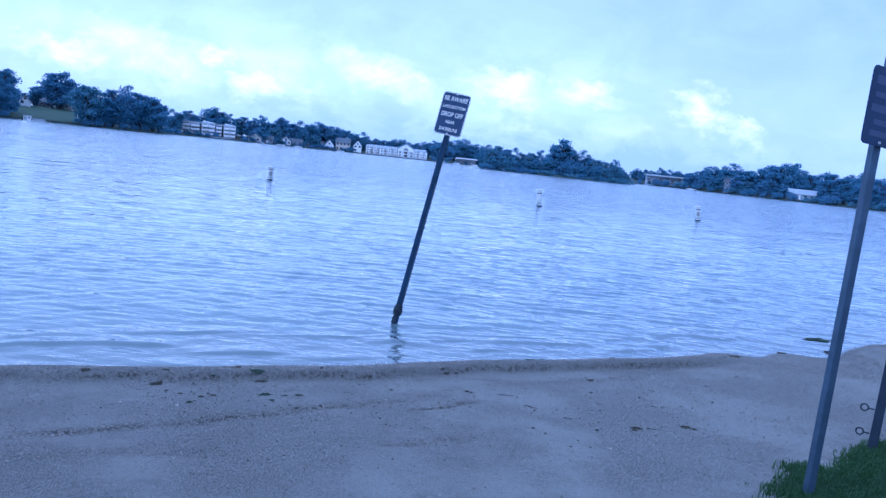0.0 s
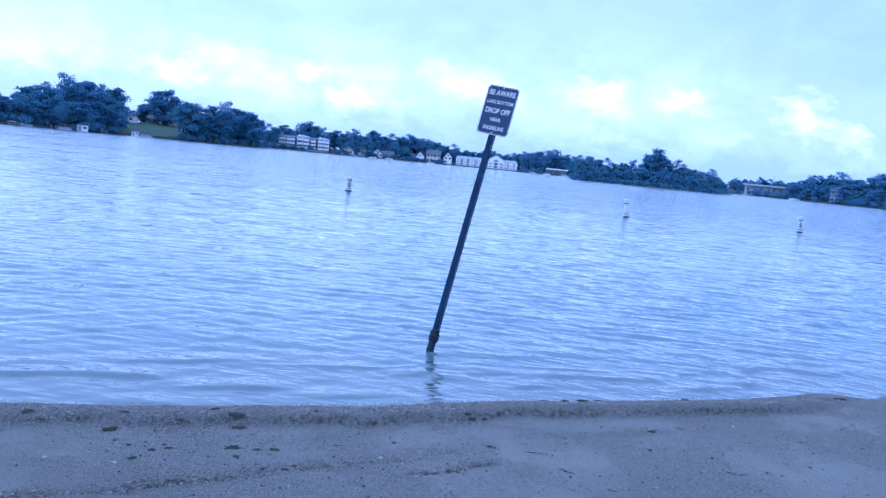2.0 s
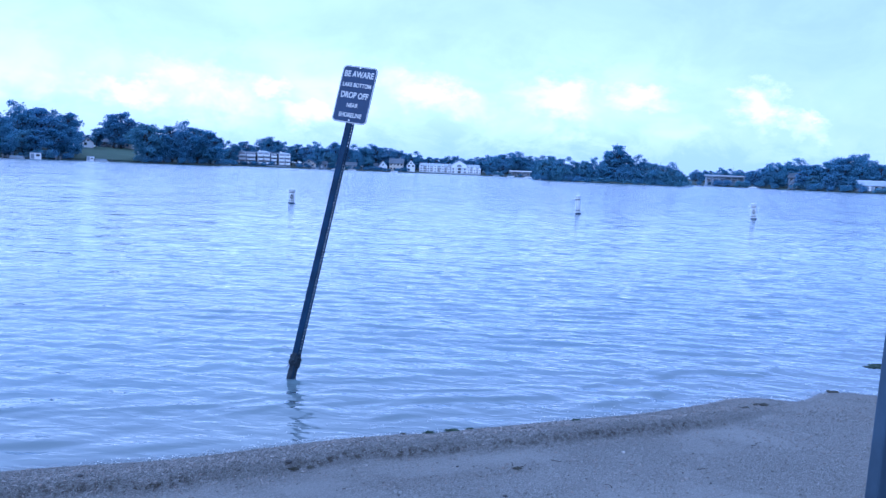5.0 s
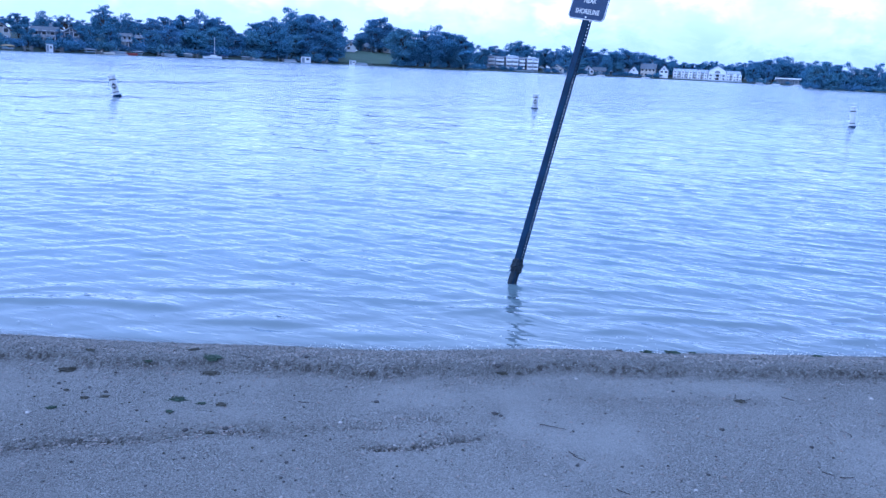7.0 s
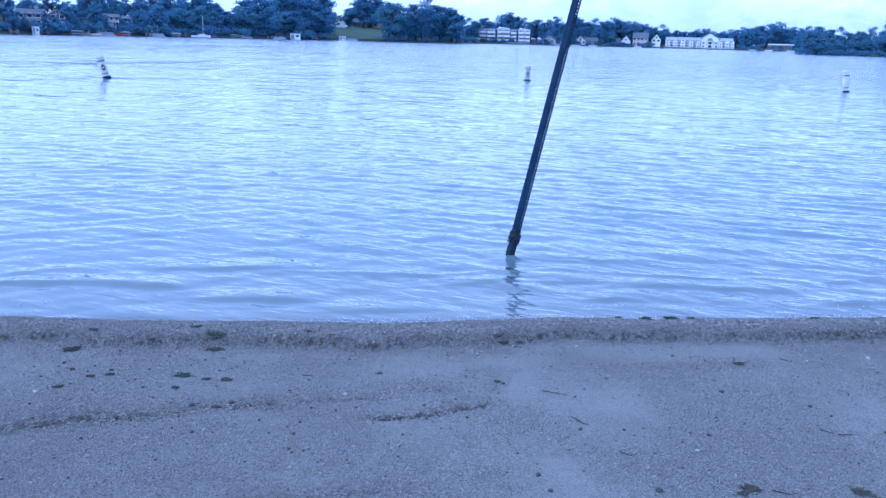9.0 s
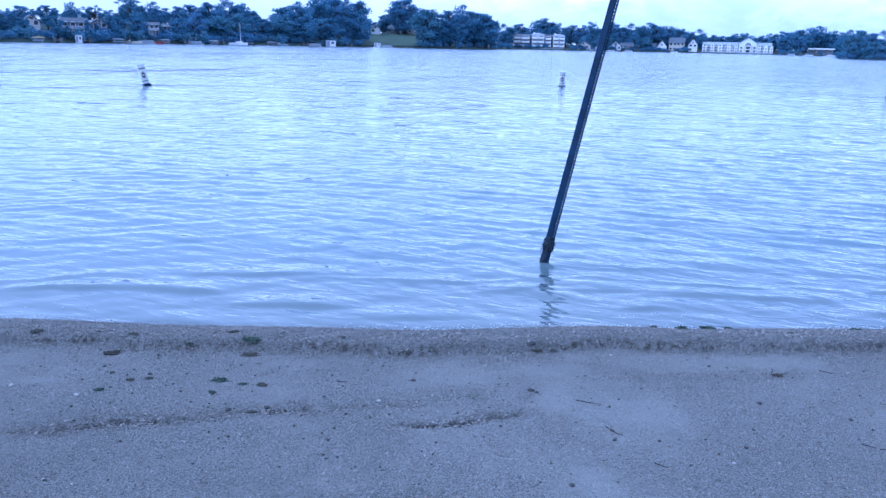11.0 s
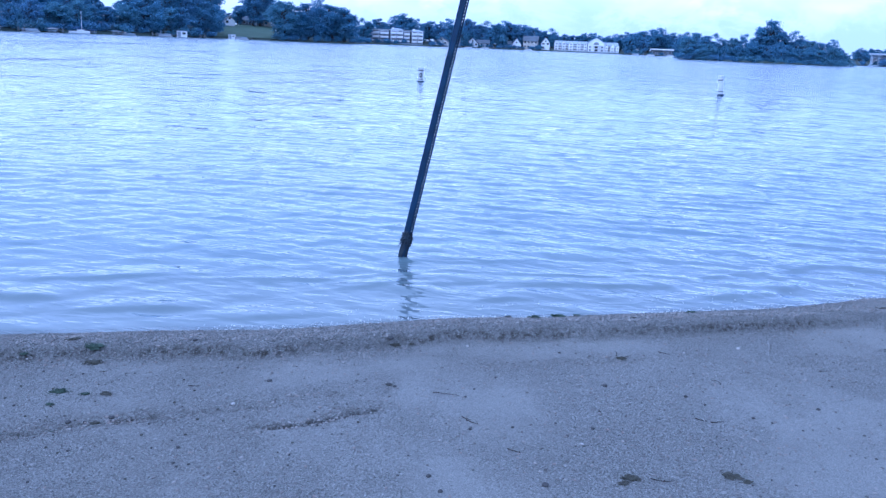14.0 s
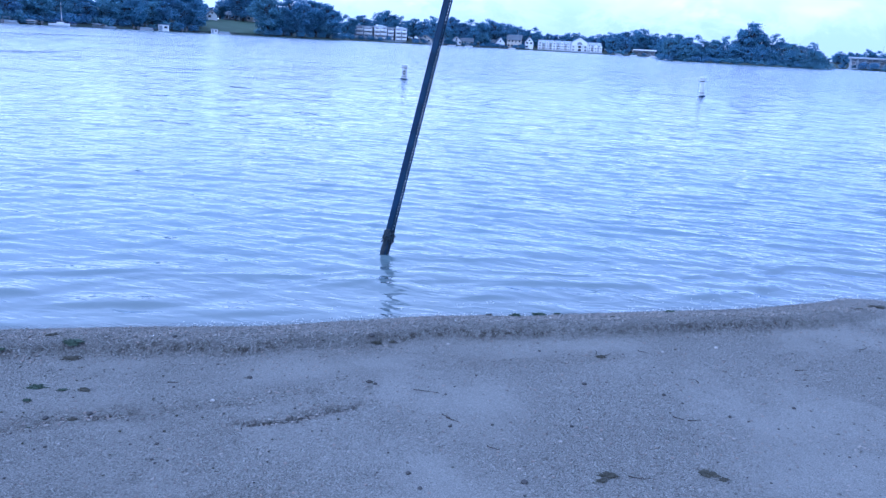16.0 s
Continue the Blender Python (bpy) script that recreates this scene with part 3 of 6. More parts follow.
def value_noise(x, y, seed):
    """Smooth noise from -1 to 1 on arrays."""
    def corner(i, j):
        h = (i.astype(np.int64) * 374761393 + j.astype(np.int64) * 668265263 + seed * 1442695) & 0x7FFFFFFF
        h = ((h ^ (h >> 13)) * 1274126177) & 0x7FFFFFFF
        return ((h ^ (h >> 16)) & 0xFFFF) / 32767.5 - 1
    i, j = np.floor(x), np.floor(y)
    u, v = x - i, y - j
    u, v = u * u * (3 - 2 * u), v * v * (3 - 2 * v)
    return (corner(i, j) * (1 - u) + corner(i + 1, j) * u) * (1 - v) + (corner(i, j + 1) * (1 - u) + corner(i + 1, j + 1) * u) * v


def fbm(x, y, seed, octaves=4):
    total, amp = np.zeros_like(x), 1.0
    for o in range(octaves):
        total += amp * value_noise(x * 2 ** o + 17.3 * o, y * 2 ** o - 9.1 * o, seed + o)
        amp *= 0.5
    return total / 1.9


def inland_np(x, y):
    return (shore_line(x) - y) / 1.055


# low cuts and drift lines left by rain and waves: points along each, step height, width
SCARPS = (
    (((-0.12, 3.13), (-0.04, 3.16), (0.05, 3.21), (0.11, 3.25), (0.19, 3.32), (0.28, 3.38)), 0.030, 0.030, 1.0),
    (((-0.11, 3.48), (0.09, 3.51)), 0.010, 0.028, 0.7),
    (((0.28, 3.38), (0.30, 3.50), (0.30, 3.64)), 0.007, 0.02, 0.2),
    (((-0.06, 3.96), (0.04, 4.08), (0.22, 4.15), (0.42, 4.18), (0.62, 4.20)), 0.005, 0.02, 0.1),
    (((-0.36, 2.46), (-0.11, 2.56), (0.12, 2.62)), 0.006, 0.04, 0.4),
    (((-2.2, 2.38), (-1.8, 2.56), (-1.47, 2.70), (-1.30, 2.83), (-1.06, 2.93), (-0.83, 3.07), (-0.64, 3.15)), 0.020, 0.042, 1.0),
    (((-0.55, 3.14), (-0.49, 3.22), (-0.38, 3.26), (-0.18, 3.35)), 0.012, 0.035, 0.6),
    (((-0.14, 3.10), (-0.18, 2.99), (-0.24, 2.84), (-0.36, 2.76)), 0.0, 0.14, 0.16),
    (((-2.4, 2.0), (-1.9, 2.14), (-1.3, 2.22)), 0.008, 0.05, 0.4),
    (((0.75, 3.98), (1.10, 4.12), (1.45, 4.20), (1.85, 4.38)), 0.005, 0.05, 0.25),
)


def along(points, x, y):
    """Distance to a line of points (positive on its lake side) and whether it lies beside the line."""
    best, side = np.full(x.shape, 9.0), np.zeros(x.shape)
    for (ax, ay), (bx, by) in zip(points, points[1:]):
        dx, dy = bx - ax, by - ay
        ln = math.hypot(dx, dy)
        t = np.clip(((x - ax) * dx + (y - ay) * dy) / ln ** 2, 0, 1)
        dist = np.hypot(x - ax - t * dx, y - ay - t * dy)
        sg = ((y - ay) * dx - (x - ax) * dy) / ln
        near = dist < best
        best, side = np.where(near, dist, best), np.where(near, sg, side)
    return best, side


def drift_mask(x, y, spread):
    """How thickly grit and weed lie along the drift lines, ragged and broken."""
    wx = x + 0.018 * fbm(x * 5, y * 5, 151) + 0.02 * fbm(x * 19, y * 19, 153, 3)
    wy = y + 0.018 * fbm(x * 5, y * 5, 161) + 0.02 * fbm(x * 19, y * 19, 163, 3)
    mask = np.zeros_like(x)
    for pts, step, width, litter in SCARPS:
        dist, side = along(pts, wx, wy)
        mask = np.maximum(mask, np.exp(-(dist / (width * spread * np.where(side > 0, 1.7, 0.7))) ** 2) * litter)
    return mask * np.clip(0.85 + 0.9 * fbm(x * 3.1, y * 3.1, 171), 0.2, 1.0)


def beach_height(x, y):
    s = inland_np(x, y) + 0.035 * fbm(x * 1.3, y * 1.3, 5)
    s = s + 0.045 * fbm(x * 4.5, y * 4.5, 7, 5) * np.exp(-((s - 0.53) / 0.12) ** 2)
    z = np.where(s < 0, np.maximum(0.13 * s - 0.01 * s * s, -3.0), 0.0)
    p = np.clip(s, 0, None)
    kept = bank_end(x)
    crest = 0.070 * np.minimum(p / 0.44, 1.0) ** 0.8 - 0.058 / (1 + np.exp(-(p - 0.525) / 0.013))
    z = z + np.where(s > 0, bank_np(p) - (1 - kept) * crest, 0.0) + 0.018 * kept * np.exp(-((p - 0.42) / 0.15) ** 2) * (s > 0) * fbm(x * 2.1, y * 2.1, 9)
    for pts, step, width, litter in SCARPS:
        dist, side = along(pts, x + 0.018 * fbm(x * 5, y * 5, 151), y + 0.018 * fbm(x * 5, y * 5, 161))
        ragged = np.clip(0.75 + 0.9 * fbm(x * 4.5, y * 4.5, 141), 0, 1.6)
        z = z - 1.3 * step * ragged * np.exp(-(dist / (width * 0.7)) ** 2) * np.where(side > 0, 1.0, 0.35) + 0.5 * step * np.exp(-(dist / (width * 3)) ** 2) * (side < 0)
    dry = np.clip(s / 0.3, 0, 1)
    z = z + dry * (0.022 * fbm(x * 0.9, y * 0.9, 21) + 0.009 * fbm(x * 4, y * 4, 31) + 0.0035 * fbm(x * 15, y * 15, 41, 3) + 0.0022 * fbm(x * 38, y * 38, 43, 2))
    z = z + (0.013 * fbm(x * 9, y * 9, 51, 3) + 0.009 * fbm(x * 30, y * 30, 53, 3)) * np.exp(-((s - 0.4) / 0.22) ** 2)
    return z, s


def beach():
    xv, yv = np.concatenate([np.arange(-5.0, -2.6, 0.03), np.arange(-2.6, 3.6, 0.0125), np.arange(3.6, 8.0, 0.03)]), np.concatenate([np.arange(-4.0, 1.4, 0.08), np.arange(1.4, 5.6, 0.0125), np.arange(5.6, 8.0, 0.03)])
    x, y = np.meshgrid(xv, yv)
    z, s = beach_height(x, y)
    edge = np.minimum.reduce([x + 5.0, 8.0 - x, y + 4.0, 8.0 - y])
    z -= 0.1 * np.exp(-(edge / 0.08))
    bank = np.clip(s / 0.1, 0, 1) / (1 + np.exp((s - 0.56) / 0.025)) * (0.3 + 0.7 * bank_end(x))
    drift = drift_mask(x, y, 1.5)
    streak = np.clip(fbm(x * 0.8, y * 2.4, 71) * 0.6, 0, 1)
    gravel = np.clip(0.95 * bank + 0.8 * drift + 0.7 * streak, 0, 1)
    # the first term paints shade at the bank's foot, the others are weed
    weed = np.clip(bank_end(x) * np.exp(-((s - 0.525) / 0.022) ** 2) * np.clip(0.9 + 1.6 * fbm(x * 1.9, y * 1.9, 81), 0.25, 1.0) + 1.0 * np.exp(-((s - 0.03) / 0.03) ** 2) * (0.6 + fbm(x * 1.1, y * 1.1, 91))
                   + 0.95 * drift, 0, 1)
    wet = np.clip(1.0 - np.clip((s - 0.05) / 0.12, 0, 1), 0, 1) * 0.8
    wet = np.maximum(wet, 0.28 * np.exp(-((s - 0.8) / 0.25) ** 2) * np.clip(0.5 + fbm(x, y, 61), 0, 1))
    wet = np.maximum(wet, 0.75 * np.clip((0.1 - x) / 1.2, 0, 1) * np.clip((s - 0.9) / 0.5, 0, 1) * np.clip(0.75 + 0.8 * fbm(x * 1.2, y * 1.2, 67), 0, 1))
    ob = grid_mesh("beach", x, y, z, SAND, {"gravel": gravel, "weed": weed, "wet": wet})
    return tagged(ob, "damp coarse brown sand with a gravelly bank at the waterline", "beach", kind="structure")


beach()


WAVELETS = ((-3.4, -1.75, 0.62, 0.05, 0.022), (-1.9, -0.9, 0.40, -0.06, 0.020), (-1.0, -0.15, 0.20, 0.05, 0.013), (0.45, 1.15, 0.36, -0.10, 0.018), (0.7, 2.2, 0.62, -0.07, 0.020), (-0.6, 0.7, 0.75, 0.08, 0.012),
            (2.0, 3.3, 0.34, 0.04, 0.018), (2.6, 4.6, 0.75, -0.05, 0.018), (-2.6, -1.2, 1.05, 0.06, 0.014), (-0.2, 1.4, 1.30, -0.05, 0.010))


def water():
    cx, cy = 0.3, -0.7
    angles = np.concatenate([np.arange(-112, -50, 2.0), np.arange(-50, 46, 0.2), np.arange(46, 78, 2.0)])
    radii = np.concatenate([3.4 * 1.0036 ** np.arange(860), 3.4 * 1.0036 ** 859 * 1.02 ** np.arange(1, 145)])
    a, r = np.meshgrid(np.radians(angles), radii)
    x, y = cx + r * np.sin(a), cy + r * np.cos(a)
    rng = np.random.RandomState(11)
    z = np.zeros_like(x)
    s = -inland_np(x, y)
    cell = r * 0.0036
    grow = np.clip(0.55 + s / 9.0, 0.45, 1.0) * np.clip((s + 0.04) / 0.3, 0.2, 1.0)
    lee = 1 / (1 + np.exp((x + 0.18 * (y - 5)) / (1.1 + 0.05 * np.abs(y))))
    for i in range(56):
        length = 0.13 * 1.054 ** i
        head = radians((66, 98)[i % 2] + rng.normal(0, 22))
        share = (1.15 - 0.9 * lee, 0.25 + 0.40 * lee)[i % 2]
        k = 2 * math.pi / length
        amp = 0.0100 * length * math.exp(-(math.log(length / 0.23) / 0.98) ** 2) * rng.uniform(0.5, 1.4)
        fade = np.clip((length / cell - 3.0) / 3.0, 0, 1)
        gust = 0.75 + 0.5 * value_noise(x * 0.21 / length ** 0.4 + i, y * 0.3 / length ** 0.4, 200 + i)
        z += amp * fade * gust * grow * share * np.sin(k * (x * math.cos(head) + y * math.sin(head)) + rng.uniform(0, 6.28) + 0.45 * value_noise(x * 0.7, y * 0.7, 300 + i))
    # low swells that run up the beach
    bend = s + 0.35 * value_noise(x * 0.55, y * 0.5, 401) + 0.12 * value_noise(x * 1.7, y * 1.4, 402)
    run = np.clip(0.5 + 0.9 * value_noise(x * 0.5 + 3, y * 0.8, 403), 0, 1)
    ph = 2 * math.pi * bend / 1.05
    run = run * (1 - 0.8 * np.exp(-(x ** 2 + (y - 6.3) ** 2) / 0.35))
    z += 0.012 * run * np.exp(-((s - 0.8) / 0.8) ** 2) * (np.exp(18.0 * (np.cos(ph + 0.7 * np.cos(ph)) - 1)) - 0.12) * np.clip(s / 0.35, 0.0, 1) ** 1.5
    # wavelets about to break on the sand: ends in x, distance out, slant, height
    for x0, x1, out, slant, amp in WAVELETS:
        d = s - out - slant * (x - (x0 + x1) / 2) - 0.05 * value_noise(x * 1.9, y * 0.5, 411) - 0.015 * value_noise(x * 7, y * 2, 412)
        ends = np.clip((x - x0) / 0.35, 0, 1) * np.clip((x1 - x) / 0.35, 0, 1)
        z += amp * ends * np.where(d < 0, np.exp(-(d / 0.035) ** 2), np.exp(-(d / 0.16) ** 2))
    depth = np.clip(0.13 * s + 0.01 * s * s, 0, 3) + 0.4 * z
    f = np.clip((radii - 10) / 60, 0, 1)
    lean = np.concatenate([[0.0], np.cumsum(0.06 * (f * f * (3 - 2 * f))[1:] * np.diff(radii))])
    ob = grid_mesh("lake_water", x, y, z, WATER, {"lean": np.repeat(lean[:, None], len(angles), 1), "open": np.clip((r - 14) / 90, 0, 1),
                                                  "depth": depth, "chop": 0.05 + 0.13 * np.clip((r - 6) / 90, 0, 1) ** 0.7, "calm": lee, "keep": s > -0.5})
    return tagged(ob, "rippled pale lake water, murky at its sandy edge", "water", kind="structure")


water()


# ---- the leaning warning sign in the shallows ----
def axes(axis, right):
    z = Vector(axis).normalized()
    x = Vector(right)
    x = (x - z * x.dot(z)).normalized()
    return Matrix((x, z.cross(x), z)).transposed().to_4x4()


def channel_post(width, wall, height, pitch, hole):
    """A steel channel: a plain web at the front and a flange with a column of round holes on either side."""
    verts, faces = [], []
    ring = [(math.cos(math.pi * (i + 0.5) / 4), math.sin(math.pi * (i + 0.5) / 4)) for i in range(8)]
    half = width / 2

    def slab(x0, x1, y0, y1, z0, z1):
        i = len(verts)
        verts.extend((x, y, z) for z in (z0, z1) for x, y in ((x0, y0), (x1, y0), (x1, y1), (x0, y1)))
        faces.extend(tuple(i + k for k in f) for f in ((0, 3, 2, 1), (4, 5, 6, 7), (0, 1, 5, 4), (1, 2, 6, 5), (2, 3, 7, 6), (3, 0, 4, 7)))

    slab(-half, half, -half, -half + wall, 0, height)
    for k in range(int(height / pitch)):
        zc = (k + 0.5) * pitch
        for sx in (-1, 1):
            loops = []
            for x in (half, half - wall):
                def put(u, v):
                    verts.append((sx * x, u, zc + v))
                    return len(verts) - 1

                h, p2 = half - wall / 2, pitch / 2
                outer = [put(*q) for q in ((h, p2 * 0.4), (h * 0.4, p2), (-h * 0.4, p2), (-h, p2 * 0.4), (-h, -p2 * 0.4), (-h * 0.4, -p2), (h * 0.4, -p2), (h, -p2 * 0.4))]
                corner = [put(*q) for q in ((h, p2), (-h, p2), (-h, -p2), (h, -p2))]
                inner = [put(a * hole, b * hole) for a, b in ring]
                loops.append(inner)
                faces.extend((outer[i], outer[(i + 1) % 8], inner[(i + 1) % 8], inner[i]) for i in range(8))
                faces.extend((outer[2 * i], q, outer[2 * i + 1]) for i, q in enumerate(corner))
                loops.append((corner[0], corner[3]))
            for i in range(8):
                j = (i + 1) % 8
                faces.append((loops[0][i], loops[0][j], loops[2][j], loops[2][i]))
            faces.append((*loops[1], *loops[3][::-1]))
    me = bpy.data.meshes.new("post")
    me.from_pydata(verts, [], faces)
    me.update()
    bm = bmesh.new()
    bm.from_mesh(me)
    bpy.data.meshes.remove(me)
    bmesh.ops.remove_doubles(bm, verts=bm.verts, dist=0.0004)
    bmesh.ops.recalc_face_normals(bm, faces=bm.faces)
    return bm


def rounded_plate(w, h, r, thick):
    bm = bmesh.new()
    pts = []
    for cx, cz, a0 in ((w / 2 - r, h / 2 - r, 0), (-w / 2 + r, h / 2 - r, 90), (-w / 2 + r, -h / 2 + r, 180), (w / 2 - r, -h / 2 + r, 270)):
        for i in range(6):
            a = radians(a0 + 18 * i)
            pts.append((cx + r * math.cos(a), cz + r * math.sin(a)))
    front = [bm.verts.new((x, -thick / 2, z)) for x, z in pts]
    back = [bm.verts.new((x, thick / 2, z)) for x, z in pts]
    bm.faces.new(front)
    bm.faces.new(back[::-1])
    n = len(pts)
    for i in range(n):
        bm.faces.new((front[i], back[i], back[(i + 1) % n], front[(i + 1) % n]))
    bmesh.ops.recalc_face_normals(bm, faces=bm.faces)
    return bm


def border_ring(w, h, r, line, y):
    bm = bmesh.new()
    rings = []
    for inset in (0.0, line):
        ring = []
        for cx, cz, a0 in ((w / 2 - r, h / 2 - r, 0), (-w / 2 + r, h / 2 - r, 90), (-w / 2 + r, -h / 2 + r, 180), (w / 2 - r, -h / 2 + r, 270)):
            for i in range(6):
                a = radians(a0 + 18 * i)
                q = r - inset
                ring.append(bm.verts.new((cx + q * math.cos(a), y, cz + q * math.sin(a))))
        rings.append(ring)
    n = len(rings[0])
    for i in range(n):
        bm.faces.new((rings[0][i], rings[0][(i + 1) % n], rings[1][(i + 1) % n], rings[1][i]))
    bmesh.ops.recalc_face_normals(bm, faces=bm.faces)
    return bm


def lettering(text, size, wide, thick=0.0006, bold=0.0):
    """Raised letters that face -y, centred at the origin, size high and wide across."""
    cu = bpy.data.curves.new("lettering", "FONT")
    cu.body, cu.size, cu.extrude, cu.offset, cu.align_x, cu.align_y = text, 1.0, 0.01, bold, "CENTER", "CENTER"
    ob = bpy.data.objects.new("lettering", cu)
    me = bpy.data.meshes.new_from_object(ob)
    bpy.data.objects.remove(ob)
    bpy.data.curves.remove(cu)
    bm = bmesh.new()
    bm.from_mesh(me)
    bpy.data.meshes.remove(me)
    xs, ys = [v.co.x for v in bm.verts], [v.co.y for v in bm.verts]
    fx, fy = wide / (max(xs) - min(xs)), size / (max(ys) - min(ys))
    mx, my = (max(xs) + min(xs)) / 2, (max(ys) + min(ys)) / 2
    for v in bm.verts:
        v.co = Vector(((v.co.x - mx) * fx, -v.co.z / 0.01 * thick, (v.co.y - my) * fy))
    return bm


def bolt_head(bm, x, y, z, r=0.008):
    m = Matrix.Translation((x, y, z)) @ Matrix.Rotation(radians(90), 4, "X")
    bmesh.ops.create_cone(bm, cap_ends=True, segments=6, radius1=r, radius2=r * 0.85, depth=0.006, matrix=m)


LEAN = Vector((0.195, 0.128, 1.0)).normalized()


def warning_sign():
    m = Matrix.Translation((0.010, 6.28, 0.0)) @ axes(LEAN, (0.89, -0.44, -0.13))
    root = thing("warning_sign", "leaning warning sign on a perforated steel post in shallow water", "sign", m)
    post = part("post", channel_post(0.050, 0.003, 2.47 + 0.6, 0.0254, 0.0072), STEEL_DARK, root, "dark weathered steel channel with rows of holes")
    post.matrix_basis = pose(0, 0.027, -0.6, 0, 0, -4)
    plate = part("sign_plate", rounded_plate(0.305, 0.457, 0.035, 0.003), SIGN_BROWN, root, "dark sign plate with pale lettering")
    plate.matrix_basis = pose(0, -0.006, 2.282)
    part("border", border_ring(0.301, 0.453, 0.033, 0.007, -0.0022), SIGN_WHITE, plate, "thin pale border")
    for text, z, size, wide, bold in (("BE AWARE", 0.163, 0.050, 0.256, 0.028), ("LAKE BOTTOM", 0.076, 0.034, 0.250, 0.026), ("DROP OFF", -0.006, 0.050, 0.240, 0.028),
                                      ("NEAR", -0.087, 0.034, 0.100, 0.026), ("SHORELINE", -0.166, 0.037, 0.200, 0.026)):
        t = part("lettering", lettering(text, size, wide, bold=bold), SIGN_WHITE, plate, "pale words " + text.lower())
        t.location = (0, -0.0022, z)
    for z in (0.213, -0.208):
        bm = bmesh.new()
        bolt_head(bm, 0, -0.005, z)
        part("bolt", bm, ALU, plate, "bright bolt head")
    # growth round the foot of the post
    bm = bmesh.new()
    bmesh.ops.create_icosphere(bm, subdivisions=4, radius=1.0)
    for v in bm.verts:
        n = noise.fractal(v.co * 3.1, 1.0, 2.2, 5)
        v.co = Vector((v.co.x * 0.043, v.co.y * 0.043, v.co.z * 0.062)) * (1.0 + 0.36 * n)
    wrap = part("algae_growth", bm, ALGAE, root, "ragged dark clump of dried algae")
    wrap.matrix_basis = pose(0.002, 0.025, 0.150)
    bm = bmesh.new()
    bmesh.ops.create_icosphere(bm, subdivisions=4, radius=1.0)
    for v in bm.verts:
        n = noise.fractal(v.co * 2.6 + Vector((4, 1, 7)), 1.0, 2.2, 5)
        v.co = Vector((v.co.x * 0.033, v.co.y * 0.033, v.co.z * 0.13)) * (1.0 + 0.22 * n)
    foot = part("algae_growth", bm, ALGAE, root, "slimy dark coat of algae at the waterline")
    foot.matrix_basis = pose(-0.003, 0.025, 0.04)
    rng = random.Random(3)
    bm = bmesh.new()
    for _ in range(26):
        a, z = rng.uniform(0, 6.28), rng.uniform(0.09, 0.21)
        p = Vector((0.034 * math.cos(a), 0.025 + 0.034 * math.sin(a), z))
        q = p + Vector((0.02 * math.cos(a), 0.02 * math.sin(a), rng.uniform(-0.05, 0.01)))
        rod(bm, p, q, 0.003, 0.001, 5)
    tagged(part("algae_strands", bm, ALGAE, root, "short dry strands of algae"), kind="stuff")


warning_sign()


# ---- the posts in the grass ----
def square_post(w, h):
    return boxed((0, 0, 0, w, w, h), bevel=0.005)


def beach_point(x, y):
    return float(beach_height(np.array([[x]]), np.array([[y]]))[0][0, 0])


def second_sign(x, y):
    z = beach_point(x, y)
    root = thing("notice_sign", "dark notice sign on a galvanised steel post in the grass", "sign", Matrix.Translation((x, y, z)) @ pose(0, 0, 0, 0, 2.7, 22))
    post = part("post", square_post(0.042, 2.60), GALV, root, "plain grey galvanised square post")
    post.matrix_basis = pose(0.004, 0.036, -0.3, 0, 0, -20)
    plate = part("sign_plate", rounded_plate(0.305, 0.375, 0.03, 0.003), SIGN_BROWN, root, "dark plate with worn lines of lettering")
    plate.matrix_basis = pose(-0.050, -0.012, 2.217 - z)
    for h, w, tall in ((0.125, 0.22, 0.042), (0.055, 0.20, 0.026), (-0.01, 0.23, 0.036), (-0.075, 0.15, 0.026), (-0.13, 0.19, 0.028)):
        part("lettering_bar", boxed((0, -0.0016, h - tall / 2, w, 0.0004, tall)), LETTER_FADED, plate)
    for h in (0.17, -0.17):
        bm = bmesh.new()
        bolt_head(bm, 0.0, -0.005, h)
        part("bolt", bm, ALU, plate)


second_sign(1.742, 1.775)


def chain_post(x, y):
    z = beach_point(x, y)
    root = thing("steel_post", "short dark steel post with two eye bolts in the grass", "post", Matrix.Translation((x, y, z)) @ pose(0, 0, 0, 0, 2, -40))
    body = part("post", square_post(0.055, 1.25), STEEL_DULL, root)
    body.matrix_basis = pose(0, 0, -0.2)
    for h in (0.105, 0.265):
        bm = bmesh.new()
        rod(bm, (-0.03, 0, h), (-0.066, 0, h), 0.005, sides=8)
        for i in range(12):
            a, b = 2 * math.pi * i / 12, 2 * math.pi * (i + 1) / 12
            rod(bm, (-0.088 + 0.022 * math.cos(a), 0, h + 0.022 * math.sin(a)), (-0.088 + 0.022 * math.cos(b), 0, h + 0.022 * math.sin(b)), 0.0045, sides=6)
        part("eye_bolt", bm, STEEL_DULL, root, "dark ring-ended eye bolt")


chain_post(2.73, 2.62)


